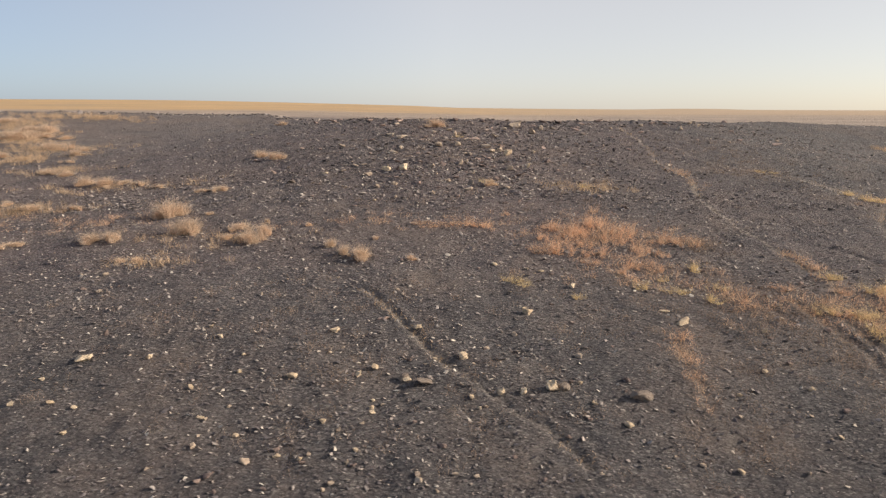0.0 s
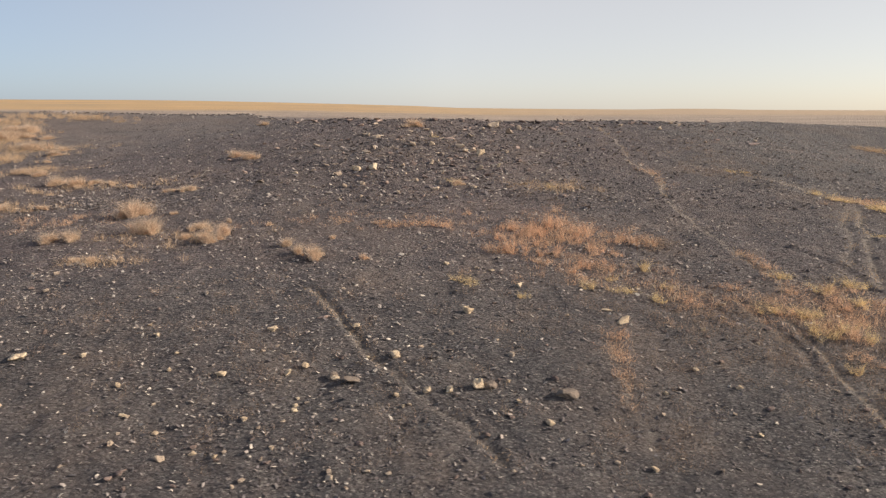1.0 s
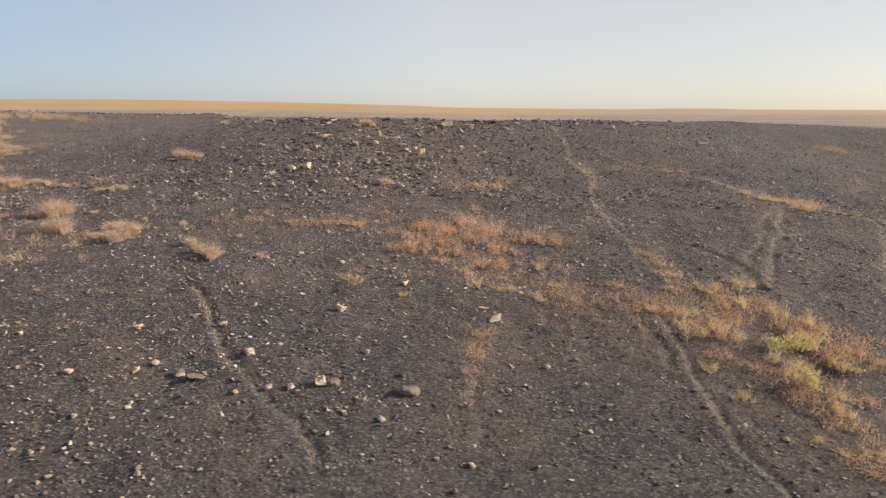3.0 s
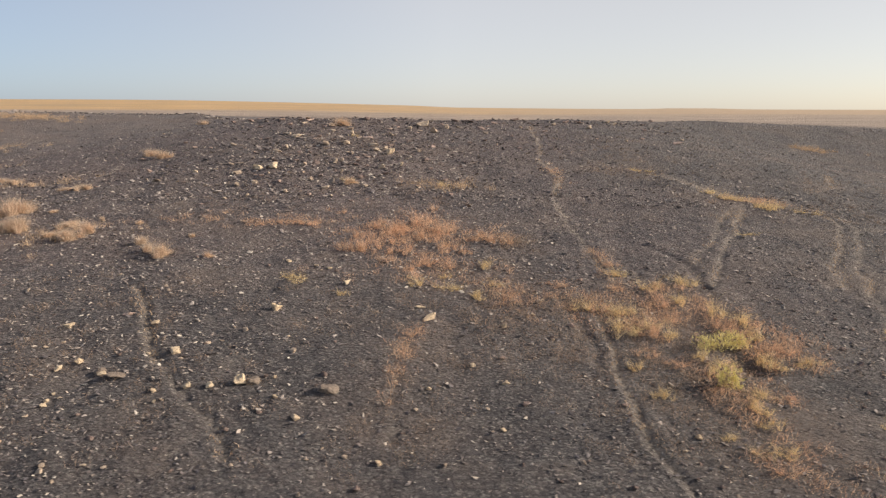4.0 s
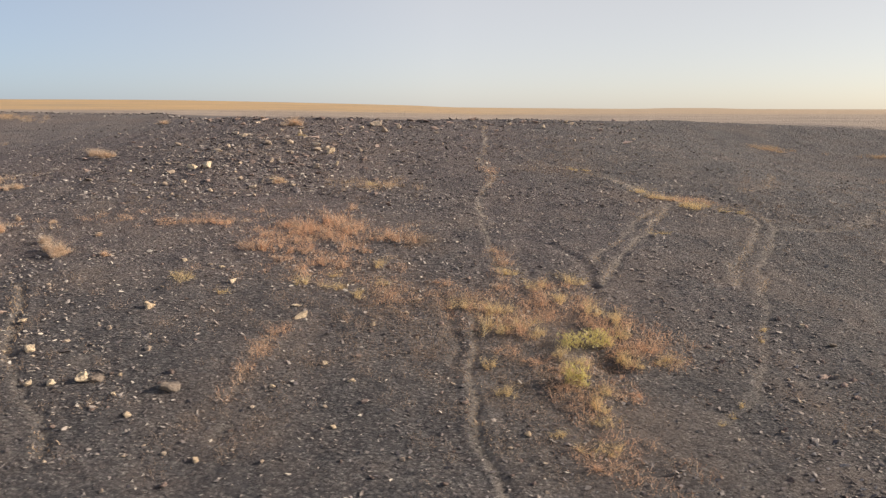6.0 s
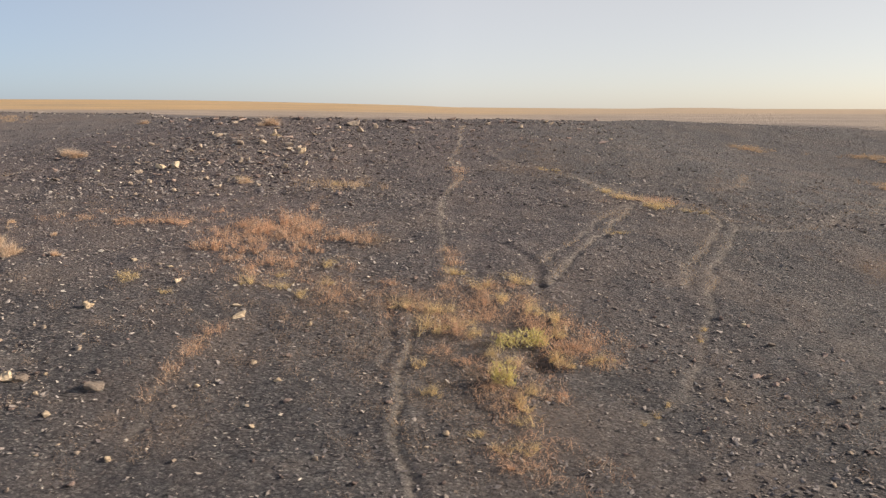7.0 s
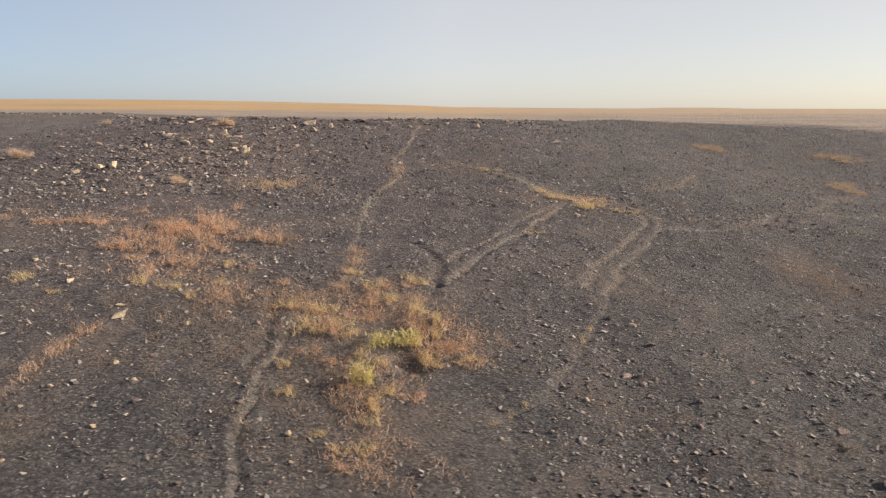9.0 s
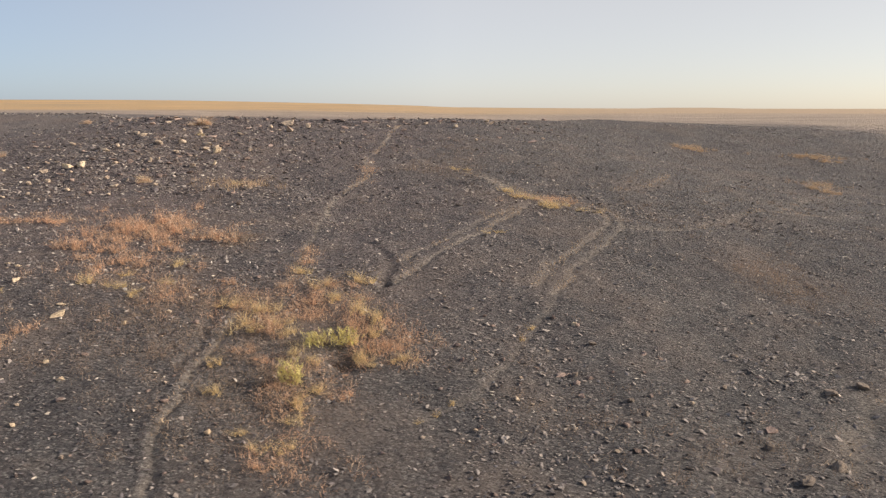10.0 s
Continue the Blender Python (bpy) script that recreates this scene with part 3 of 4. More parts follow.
OUTCROP_BROW = [
    ("slab", 1.33, 24.03, 0.24, 0.1), ("slab", 1.68, 25.24, 0.27, 0.1), ("cream_slab", 3.49, 26.69, 0.18, 0.13), ("slab", 2.96, 28.56, 0.21, 0.12), ("buff_block", 2.23, 29.9, 0.29, 0.12),
    ("buff_block", 2.86, 32.68, 0.27, 0.16), ("slab", 0.45, 20.13, 0.15, 0.08), ("cream_slab", 1.13, 19.94, 0.15, 0.08), ("slab", -0.17, 21.02, 0.14, 0.07), ("slab", -0.87, 20.46, 0.14, 0.07),
    ("buff_block", -2.03, 19.91, 0.13, 0.08), ("cream_slab", -3.07, 21.37, 0.12, 0.09), ("slab", -3.98, 20.56, 0.12, 0.07), ("cream_slab", -5.55, 22.86, 0.13, 0.08), ("slab", 4.01, 23.86, 0.16, 0.1),
    ("slab", 4.47, 22.17, 0.17, 0.09), ("slab", 4.67, 20.35, 0.15, 0.07), ("slab", 4.02, 20.85, 0.16, 0.07), ("cream_slab", 13.41, 38.05, 0.4, 0.19), ("cream_slab", 13.64, 37.18, 0.46, 0.18),
]
OUTCROP_EAST = [
    ("buff_block", 11.65, 34.17, 0.31, 0.2), ("slab", 11.59, 36.42, 0.36, 0.18), ("slab", 17.28, 42.75, 0.31, 0.17), ("slab", 10.84, 36.43, 0.36, 0.18), ("buff_block", 10.15, 35.66, 0.26, 0.15),
    ("cream_slab", 12.5, 30.16, 0.2, 0.12), ("cream_slab", 15.79, 32.67, 0.22, 0.11), ("slab", 17.01, 37.99, 0.25, 0.12), ("slab", 14.91, 35.92, 0.24, 0.15), ("slab", 9.2, 32.29, 0.24, 0.13),
    ("buff_block", 8.31, 34.47, 0.25, 0.14), ("slab", 13.6, 31.78, 0.24, 0.1), ("slab", 15.18, 31.36, 0.57, 0.1), ("slab", 11.31, 30.74, 0.23, 0.13), ("slab", 7.52, 30.86, 0.23, 0.13),
    ("cream_slab", 6.69, 28.9, 0.21, 0.12), ("slab", 7.6, 28.3, 0.21, 0.12),
]
MARKED = OUTCROP_LOW + OUTCROP_SLOPE + OUTCROP_WEST + OUTCROP_BROW + OUTCROP_EAST
for n, (kind, x, y, w, h) in enumerate(MARKED):
    lean = 8 if kind == "slab" else 14
    put_stone(kind, x, y, w * 1.05, h * 0.95, n, (rng.uniform(-lean, lean), rng.uniform(-lean, lean), rng.uniform(0, 360)), sink=0.15)


def outcrop_spot():
    """A place on the broken outcrop."""
    r = rng.random()
    if r < 0.42:  # the stony slope under the crest
        return rng.normal(1.0, 3.0), rng.normal(27.5, 3.0)
    if r < 0.72:  # the crest itself
        x = rng.uniform(-6.5, 9.5)
        return x, float(crest_line(x)) - 0.6 + rng.normal(0, 1.4)
    if r < 0.84:
        return rng.normal(13.5, 1.8), rng.normal(38.4, 1.3)
    return rng.normal(-2.0, 4.0), rng.normal(23.5, 1.8)


for n in range(170):
    x, y = outcrop_spot()
    while min(math.hypot(x - p[1], (y - p[2] + 0.4) * 0.6) for p in MARKED) < 0.3:
        x, y = outcrop_spot()
    crest = y > 31
    big = 0.09 + 0.15 * rng.random() ** 2 + (0.24 * rng.random() ** 2 if crest and x < 9 else 0)
    kind = ("grey", "slab", "cream_slab", "brown")[int(rng.choice(4, p=(0.28, 0.42, 0.14, 0.16) if crest else (0.36, 0.30, 0.16, 0.18)))]
    thick = {"grey": 0.34 if crest else 0.45, "slab": 0.26, "cream_slab": 0.3, "brown": 0.42}[kind] * big
    lean = 14 if crest else 22 if n % 4 else 50
    put_stone(kind, x, y, big * 1.3, thick, n, (rng.uniform(-lean, lean), rng.uniform(-lean, lean), rng.uniform(0, 360)), sink=0.12)


def scatter(count, pale_share, where, size, name, label, middle_share=0.35):
    """Loose gravel as one mesh: small hulls with flat faces."""
    base = []
    for s in range(14):
        bm = hull(angular_cloud(200 + s, 8, 0.7))
        bm.verts.index_update()
        base.append((np.array([v.co[:] for v in bm.verts]), np.array([[v.index for v in f.verts] for f in bm.faces])))
        bm.free()
    xy = where(count)
    count = len(xy)
    z = ground_z(xy[:, 0], xy[:, 1])
    w = size(xy)
    pick = rng.integers(0, len(base), count)
    roll = rng.random(count)
    pale = roll < pale_share(xy)
    middle = ~pale & (roll < middle_share + 0.3 * step(8, 13, xy[:, 1]) + 0.3 * step(8, 14, xy[:, 0]))
    w = np.where(pale, w, w * 1.25)
    spin, tip = rng.uniform(0, 2 * np.pi, count), rng.normal(0, 0.35, (count, 2))
    squash = rng.uniform(0.5, 1.0, (count, 3)) * np.array([2.0, 1.0, 0.55])
    cos, faces, mats, at = [], [], [], 0
    for b, (pv, pf) in enumerate(base):
        sel = np.nonzero(pick == b)[0]
        p = pv[None] * (squash[sel] * w[sel, None])[:, None]
        p = p + np.stack([0 * p[..., 0], 0 * p[..., 0], p[..., 0] * tip[sel, 0, None] + p[..., 1] * tip[sel, 1, None]], -1)
        c, s = np.cos(spin[sel])[:, None], np.sin(spin[sel])[:, None]
        q = np.stack([p[..., 0] * c - p[..., 1] * s + xy[sel, 0, None], p[..., 0] * s + p[..., 1] * c + xy[sel, 1, None], p[..., 2] + (z[sel] + 0.16 * w[sel])[:, None]], -1)
        cos.append(q.reshape(-1, 3))
        faces.append((pf[None] + (np.arange(len(sel)) * len(pv))[:, None, None] + at).reshape(-1, 3))
        mats.append(np.repeat(np.where(pale[sel], 0, np.where(middle[sel], 1, 2)), len(pf)))
        at += len(sel) * len(pv)
    me = mesh_of(name, np.concatenate(cos), np.concatenate(faces), False)
    me.materials.append(M_PALE)
    me.materials.append(M_MID)
    me.materials.append(M_DARK)
    me.polygons.foreach_set("material_index", np.concatenate(mats).astype(np.int32))
    return tagged(new(name, me), label, "gravel", kind="stuff")


def thinned(xy):
    """Fewer stones on the worn trails and to the east."""
    keep = 0.45 + 0.55 * step(-0.4, 0.5, lumps(xy[:, 0], xy[:, 1], 1.6))
    keep = keep * (1 - 0.45 * west_flat(xy[:, 0], xy[:, 1]))
    for w, depth, dust, pts in TRAILS:
        keep = keep * (1 - 0.5 * np.exp(-((to_trail(xy[:, 0], xy[:, 1], pts) / (1.3 * w)) ** 2)))
    return xy[rng.random(len(xy)) < keep]


def near_spots(n):
    y = 6.4 + 14.6 * rng.random(n) ** 1.25
    x = rng.uniform(-1.0, 1.0, n) * (6.0 + 0.66 * y) + 5.5
    return thinned(np.stack([x, y], -1))


def mid_spots(n):
    y = 20 + 36 * rng.random(n) ** 1.35
    x = rng.uniform(-1.0, 1.0, n) * (6.0 + 0.66 * y) + 5.5
    return thinned(np.stack([x, y], -1))


def far_spots(n):
    y = 50 + 62 * rng.random(n)
    return thinned(np.stack([rng.uniform(-1.0, 1.0, n) * (6.0 + 0.7 * y) + 5.5, y], -1))


def stony_spots(n):
    xy = np.array([outcrop_spot() for _ in range(n)])
    xy[:, 0] += rng.normal(0, 1.6, n)
    xy[:, 1] += rng.normal(0, 0.8, n)
    return xy


def pale_share(xy):
    return 0.035 + 0.015 * (1 - step(2, 12, xy[:, 0])) + 0.13 * step(9, 14, xy[:, 1])


scatter(44000, pale_share, near_spots, lambda xy: (0.014 + 0.04 * rng.random(len(xy)) ** 2.4) * (0.8 + 0.05 * (xy[:, 1] - 6)), "fine_gravel", "fine dark and pale gravel strewn over the ground")
scatter(9500, lambda xy: 0.16 + 0.16 * (1 - step(2, 12, xy[:, 0])), near_spots, lambda xy: (0.032 + 0.055 * rng.random(len(xy)) ** 2.2) * (0.8 + 0.35 * step(7, 13, xy[:, 1])), "coarse_gravel", "coarse broken stones scattered over the gravel", 0.75)
scatter(54000, lambda xy: 0.12 + 0.1 * step(4, 12, xy[:, 0]), mid_spots, lambda xy: 0.034 + 0.08 * rng.random(len(xy)) ** 2.4, "scattered_stones", "small broken stones over the rising slope", 0.3)
scatter(7500, lambda xy: 0.1 + 0 * xy[:, 0], stony_spots, lambda xy: 0.03 + 0.13 * rng.random(len(xy)) ** 2.6, "outcrop_rubble", "broken slate rubble round the outcrop", 0.12)


scatter(16000, lambda xy: 0.25 + 0 * xy[:, 0], far_spots, lambda xy: 0.06 + 0.14 * rng.random(len(xy)) ** 2, "distant_stones", "small stones over the flat beyond the crest")


def ridge_spots(n):
    x = rng.uniform(-26, -6, n)
    return np.stack([x, crest_line(x) + 2.6 + rng.normal(0, 0.7, n)], -1)


scatter(1500, lambda xy: 0.12 + 0 * xy[:, 0], ridge_spots, lambda xy: 0.06 + 0.17 * rng.random(len(xy)) ** 2, "ridge_rubble", "dark broken rubble along the western ridge", 0.3)


def knoll_spots(n):
    return np.stack([rng.normal(-1.5, 2.3, n), np.clip(rng.normal(9.6, 1.3, n), 6.6, 14)], -1)


def skirt_spots(n):
    return np.stack([rng.normal(0.2, 3.2, n), rng.normal(23.6, 2.2, n)], -1)


scatter(650, lambda xy: 0.6 + 0 * xy[:, 0], knoll_spots, lambda xy: 0.035 + 0.05 * rng.random(len(xy)) ** 2, "pale_chips", "pale broken stone chips strewn over dark gravel", 0.5)
scatter(500, lambda xy: 0.4 + 0 * xy[:, 0], skirt_spots, lambda xy: 0.05 + 0.085 * rng.random(len(xy)) ** 2, "pale_flakes", "pinkish pale rock flakes below the outcrop", 0.5)


def slope_spots(n):
    return thinned(np.stack([rng.normal(2.5, 4.5, n), rng.uniform(12.5, 24, n)], -1))


scatter(5200, lambda xy: 0.3 + 0 * xy[:, 0], slope_spots, lambda xy: 0.032 + 0.055 * rng.random(len(xy)) ** 2, "slope_chips", "broken pale and grey chips on the reddish slope", 0.5)


def east_spots(n):
    y = 6.8 + 5.2 * rng.random(n) ** 1.3
    xy = np.stack([7 + (5 + 0.62 * y) * np.sqrt(rng.random(n)), y], -1)
    return thinned(xy)


scatter(1800, lambda xy: 0.03 + 0 * xy[:, 0], east_spots, lambda xy: 0.036 + 0.058 * rng.random(len(xy)) ** 2.2, "stone_clods", "lumpy grey stones and clods half sunk in gravel", 0.55)


def behind_spots(n):
    return np.stack([rng.uniform(-14, 26, n), rng.uniform(-9, 6.4, n)], -1)


scatter(9000, pale_share, behind_spots, lambda xy: 0.025 + 0.05 * rng.random(len(xy)) ** 2.2, "verge_gravel", "loose dark gravel along the verge")


# ---- grass ----
def blade_shapes(root, tall, width, lean, away=None):
    """Thin bent blades: corners and triangles, a quad below and a triangle above each."""
    n = len(root)
    ang = rng.uniform(0, 2 * np.pi, n)
    side = np.stack([np.cos(ang), np.sin(ang), 0 * ang], -1) * (width / 2)[:, None]
    away = rng.uniform(0, 2 * np.pi, n) if away is None else away
    out = np.stack([np.cos(away), np.sin(away), 0 * away], -1) * (lean * tall)[:, None]
    up = np.array([0, 0, 1.0])[None] * tall[:, None]
    mid = root + 0.36 * out + 0.55 * up
    tip = root + out + up * (1 - 0.25 * np.minimum(lean, 1.6))[:, None]
    co = np.stack([root - side, root + side, mid + 0.75 * side, mid - 0.75 * side, tip], 1).reshape(-1, 3)
    i = np.arange(n) * 5
    tris = np.concatenate([np.stack([i, i + 1, i + 2], -1), np.stack([i, i + 2, i + 3], -1), np.stack([i + 3, i + 2, i + 4], -1)])
    return co, tris


def leaf_shapes(at, size):
    """Small dry leaves, turned every way: corners and triangles."""
    n = len(at)
    a = rng.normal(size=(n, 3))
    b = rng.normal(size=(n, 3))
    a *= size[:, None] / np.linalg.norm(a, axis=1)[:, None]
    b *= 0.5 * size[:, None] / np.linalg.norm(b, axis=1)[:, None]
    co = np.stack([at - a * 0.5, at + b * 0.5, at + a * 0.5], 1).reshape(-1, 3)
    return co, np.arange(3 * n).reshape(-1, 3)


def joined(name, shapes, material):
    cos, tris, n = [], [], 0
    for co, t in shapes:
        cos.append(co)
        tris.append(t + n)
        n += len(co)
    me = mesh_of(name, np.concatenate(cos), np.concatenate(tris), False)
    me.materials.append(material)
    return me


def blades(name, root, tall, width, lean, material, away=None):
    return joined(name, [blade_shapes(root, tall, width, lean, away)], material)


def weed_meshes(material, count=150, leaves=620):
    """A sprawling dry weed, about one metre across and one high: thin spread stalks and many small dry leaves."""
    heart = rng.normal(0, 0.3, (10, 2))
    high = rng.uniform(0.3, 1.25, 10)
    pick = np.minimum(rng.integers(0, 10, count), rng.integers(0, 14, count))
    root = np.column_stack([heart[pick] + rng.normal(0, 0.05, (count, 2)), np.full(count, -0.03)])
    away = rng.uniform(0, 2 * np.pi, count)
    tall, lean = rng.uniform(0.25, 1.0, count) * high[pick], rng.uniform(0.1, 1.3, count)
    stems = blade_shapes(root, tall, rng.uniform(0.007, 0.017, count), lean, away)
    on = rng.integers(0, count, leaves)
    up = 0.2 + 0.8 * rng.random(leaves)
    at = root[on] + np.column_stack([np.cos(away[on]) * lean[on] * tall[on] * up**1.5, np.sin(away[on]) * lean[on] * tall[on] * up**1.5, tall[on] * up * 0.9]) + rng.normal(0, 0.045, (leaves, 3))
    return joined("weed_stalks", [stems], material), joined("weed_foliage", [leaf_shapes(at, 0.03 + 0.085 * rng.random(leaves) ** 2)], material)


def tuft_mesh(name, material, count=1500):
    """A feathery, uneven tuft about one metre across and one high."""
    clumps = 8
    heart = rng.normal(0, 0.2, (clumps, 2))
    high = rng.uniform(0.35, 1.15, clumps) * (1.1 - 1.2 * np.hypot(heart[:, 0], heart[:, 1])).clip(0.3, 1.1)
    pick = rng.integers(0, clumps, count)
    root = np.column_stack([heart[pick] + rng.normal(0, 0.06, (count, 2)), np.full(count, -0.03)])
    tall = rng.uniform(0.3, 1.0, count) * high[pick]
    away = rng.uniform(0, 2 * np.pi, count)
    lean = 0.1 + 0.9 * rng.random(count)
    stalks = blade_shapes(root, tall, rng.uniform(0.004, 0.008, count), lean, away)
    m = count * 2 // 3
    on, up = rng.integers(0, count, m), 0.4 + 0.6 * rng.random(m)
    reach = (lean[on] * tall[on] * up**1.5)[:, None]
    at = root[on] + np.column_stack([np.cos(away[on]), np.sin(away[on]), 0 * up]) * reach + np.column_stack([0 * up, 0 * up, tall[on] * up * 0.88]) + rng.normal(0, 0.02, (m, 3))
    return joined(name, [stalks, leaf_shapes(at, 0.012 + 0.03 * rng.random(m) ** 2)], material)


STRAW = [tuft_mesh("straw_tuft", M_STRAW) for s in range(7)]
THIN = [tuft_mesh("thin_tuft", M_DULL, 330) for s in range(4)]
RUST = [weed_meshes(M_ORANGE) for s in range(5)]
YELLOW = [weed_meshes(M_YELLOW, 140, 560) for s in range(4)]


def put_tuft(meshes, x, y, w, h, pick, label, group="dry grass tufts"):
    ob = new("grass_tuft", meshes[pick % len(meshes)])
    ob.matrix_world = Matrix.LocRotScale((x, y, height(x, y)), Euler((0, 0, rng.uniform(0, 6.28))), (w, w * 0.8, h))
    return tagged(ob, label, "grass", group)


# x, y, width, height of the dry tufts
TUFTS = [
    (-7.64, 18.95, 0.92, 0.57), (-6.48, 16.96, 0.64, 0.54), (-7.98, 18.91, 0.48, 0.32), (-8.65, 16.44, 0.7, 0.31), (-8.12, 16.38, 0.55, 0.28), (-5.19, 17.21, 0.64, 0.32),
    (-4.6, 16.06, 0.57, 0.44), (-4.43, 16.61, 0.35, 0.39), (-5.3, 16.46, 0.28, 0.17), (-2.62, 15.5, 0.39, 0.21), (-1.8, 14.58, 0.6, 0.37), (-2.22, 14.92, 0.33, 0.25),
    (-7.19, 21.81, 0.44, 0.33), (-7.74, 21.95, 0.44, 0.18), (-7.3, 27.43, 0.59, 0.36), (-6.48, 26.63, 0.57, 0.4), (-9.08, 38.98, 0.8, 0.25), (-12.81, 24.36, 0.73, 0.45),
    (-11.91, 24.02, 0.84, 0.4), (-11.22, 24.05, 0.6, 0.28), (-15.56, 26.98, 0.9, 0.31), (-14.58, 26.47, 0.66, 0.26), (-11.04, 20.36, 0.43, 0.17), (-16.76, 31.48, 0.94, 0.31),
]
TUFTS_WEST = [
    (-19.95, 36.57, 0.9, 0.3), (-17.12, 32.99, 0.76, 0.27), (-16.32, 29.74, 0.49, 0.2), (-6.76, 14.73, 0.23, 0.1), (-7.08, 14.63, 0.32, 0.1), (-10.47, 23.64, 0.35, 0.2),
    (-9.58, 23.12, 0.35, 0.15), (-3.48, 17.42, 0.21, 0.12), (-4.65, 17.85, 0.18, 0.15), (-6.52, 18.94, 0.22, 0.13), (-23.22, 39.04, 0.96, 0.39), (-21.13, 36.78, 0.91, 0.3),
    (-1.63, 16.08, 0.19, 0.11), (-0.68, 14.4, 0.27, 0.15), (-13.59, 21.11, 0.49, 0.21), (-12.41, 20.4, 0.72, 0.2), (-10.65, 16.43, 0.5, 0.19), (-25.6, 41, 1.48, 0.4),
]
TUFTS_FAR = [
    (-22.84, 38.37, 1.13, 0.35), (-23.09, 36.95, 1.09, 0.3), (-19.81, 30.93, 0.72, 0.31), (-6.71, 14.63, 0.27, 0.12), (27.39, 29.82, 0.65, 0.3), (27.62, 29.22, 0.69, 0.32),
    (27.99, 28.88, 0.48, 0.22), (31.65, 36.64, 0.73, 0.33), (32.36, 36.64, 0.49, 0.21), (30.74, 37.77, 0.81, 0.25), (24.37, 37.81, 0.81, 0.25), (25.17, 37.45, 0.74, 0.25),
    (31.32, 37.27, 0.62, 0.22), (-18.73, 33.26, 1.3, 0.6), (-21.81, 38.15, 1.3, 0.55), (-22, 35.78, 1.7, 0.7), (-0.38, 32.64, 1.2, 0.42), (1.48, 21.56, 0.5, 0.26),
]
for n, (x, y, w, h) in enumerate(TUFTS + TUFTS_WEST + TUFTS_FAR):
    put_tuft(STRAW if x < 20 else THIN, x, y, w * 1.35, h * 1.35, n, "bushy tuft of dry straw-coloured grass on gravel")


def put_weed(meshes, x, y, w, h, pick, label, group):
    weed = new("dry_weed", None)
    weed.matrix_world = Matrix.LocRotScale((x, y, height(x, y)), Euler((0, 0, rng.uniform(0, 6.28))), (w, w * 0.8, h))
    for name, me in zip(("stalk", "foliage"), meshes[pick % len(meshes)]):
        new(name, me).parent = weed
    return tagged(weed, label, "plant", group)


# x, y, width, height of the twiggy weeds
RUSTY_PATCH = [
    (2.78, 15.28, 0.57, 0.6), (2.2, 15.22, 0.49, 0.31), (2.72, 17.1, 0.49, 0.4), (3.43, 16.74, 0.57, 0.48), (3.97, 17.42, 0.59, 0.5), (4.15, 18.73, 0.22, 0.38),
    (4.55, 16.63, 0.56, 0.53), (4.55, 15.39, 0.5, 0.5), (3.55, 15.03, 0.51, 0.36), (4.08, 16.04, 0.49, 0.41), (2.99, 16.27, 0.44, 0.41), (3.14, 14.29, 0.29, 0.17),
    (3.66, 13.79, 0.28, 0.21), (4.12, 14.31, 0.37, 0.29),
]
RUSTY_FRINGE = [
    (4.53, 14.13, 0.29, 0.22), (5.1, 16.03, 0.33, 0.24), (5.9, 15.98, 0.46, 0.38), (5.47, 16.24, 0.39, 0.33), (0.73, 17.42, 0.35, 0.24), (1.12, 17.23, 0.29, 0.17),
    (0.04, 17.17, 0.35, 0.17), (0.38, 17.32, 0.29, 0.15), (1.72, 18.27, 0.22, 0.17), (4.97, 15.13, 0.26, 0.18), (2.44, 16.22, 0.33, 0.25), (3.39, 15.76, 0.4, 0.32),
    (-0.58, 17.39, 0.29, 0.12), (-0.31, 17.06, 0.29, 0.13),
]
RUSTY_HOLLOW = [
    (7.57, 11.15, 0.49, 0.34), (7.91, 11.26, 0.5, 0.36), (7.68, 11.9, 0.52, 0.25), (7.35, 12.03, 0.38, 0.23), (7.03, 12.09, 0.36, 0.21), (6.72, 13.01, 0.34, 0.18), (8.06, 13.69, 0.31, 0.21),
    (7.91, 12.96, 0.23, 0.23), (8.53, 13.09, 0.39, 0.25), (8.87, 13.18, 0.41, 0.23), (8.96, 12.49, 0.39, 0.22), (8.52, 12.36, 0.32, 0.19), (9.46, 11.94, 0.31, 0.38), (9.52, 11.45, 0.34, 0.34),
]
RUSTY_BELOW = [
    (9.84, 11.66, 0.31, 0.29), (10.12, 10.76, 0.29, 0.19), (8.63, 10.34, 0.2, 0.33), (8.48, 9.38, 0.19, 0.22), (9.16, 9.35, 0.37, 0.15), (9.53, 9.26, 0.29, 0.15), (8.91, 8.08, 0.27, 0.15),
    (8.82, 7.7, 0.29, 0.13), (7.64, 9.2, 0.23, 0.22), (7.75, 10.34, 0.33, 0.17), (7.42, 9.94, 0.21, 0.2), (8.13, 10.03, 0.27, 0.14),
]
for n, (x, y, w, h) in enumerate(RUSTY_PATCH + RUSTY_FRINGE + RUSTY_HOLLOW + RUSTY_BELOW):
    if n < len(RUSTY_PATCH + RUSTY_FRINGE) or n % 2:
        put_weed(RUST, x, y, w * 1.3, h * 1.2, n, "twiggy weed with rust-coloured dry leaves in a patch", "rusty weeds")
    else:
        put_weed(YELLOW, x, y, w * 1.3, h * 1.2, n, "twiggy straw-yellow weed round a dark hollow", "yellow weeds")
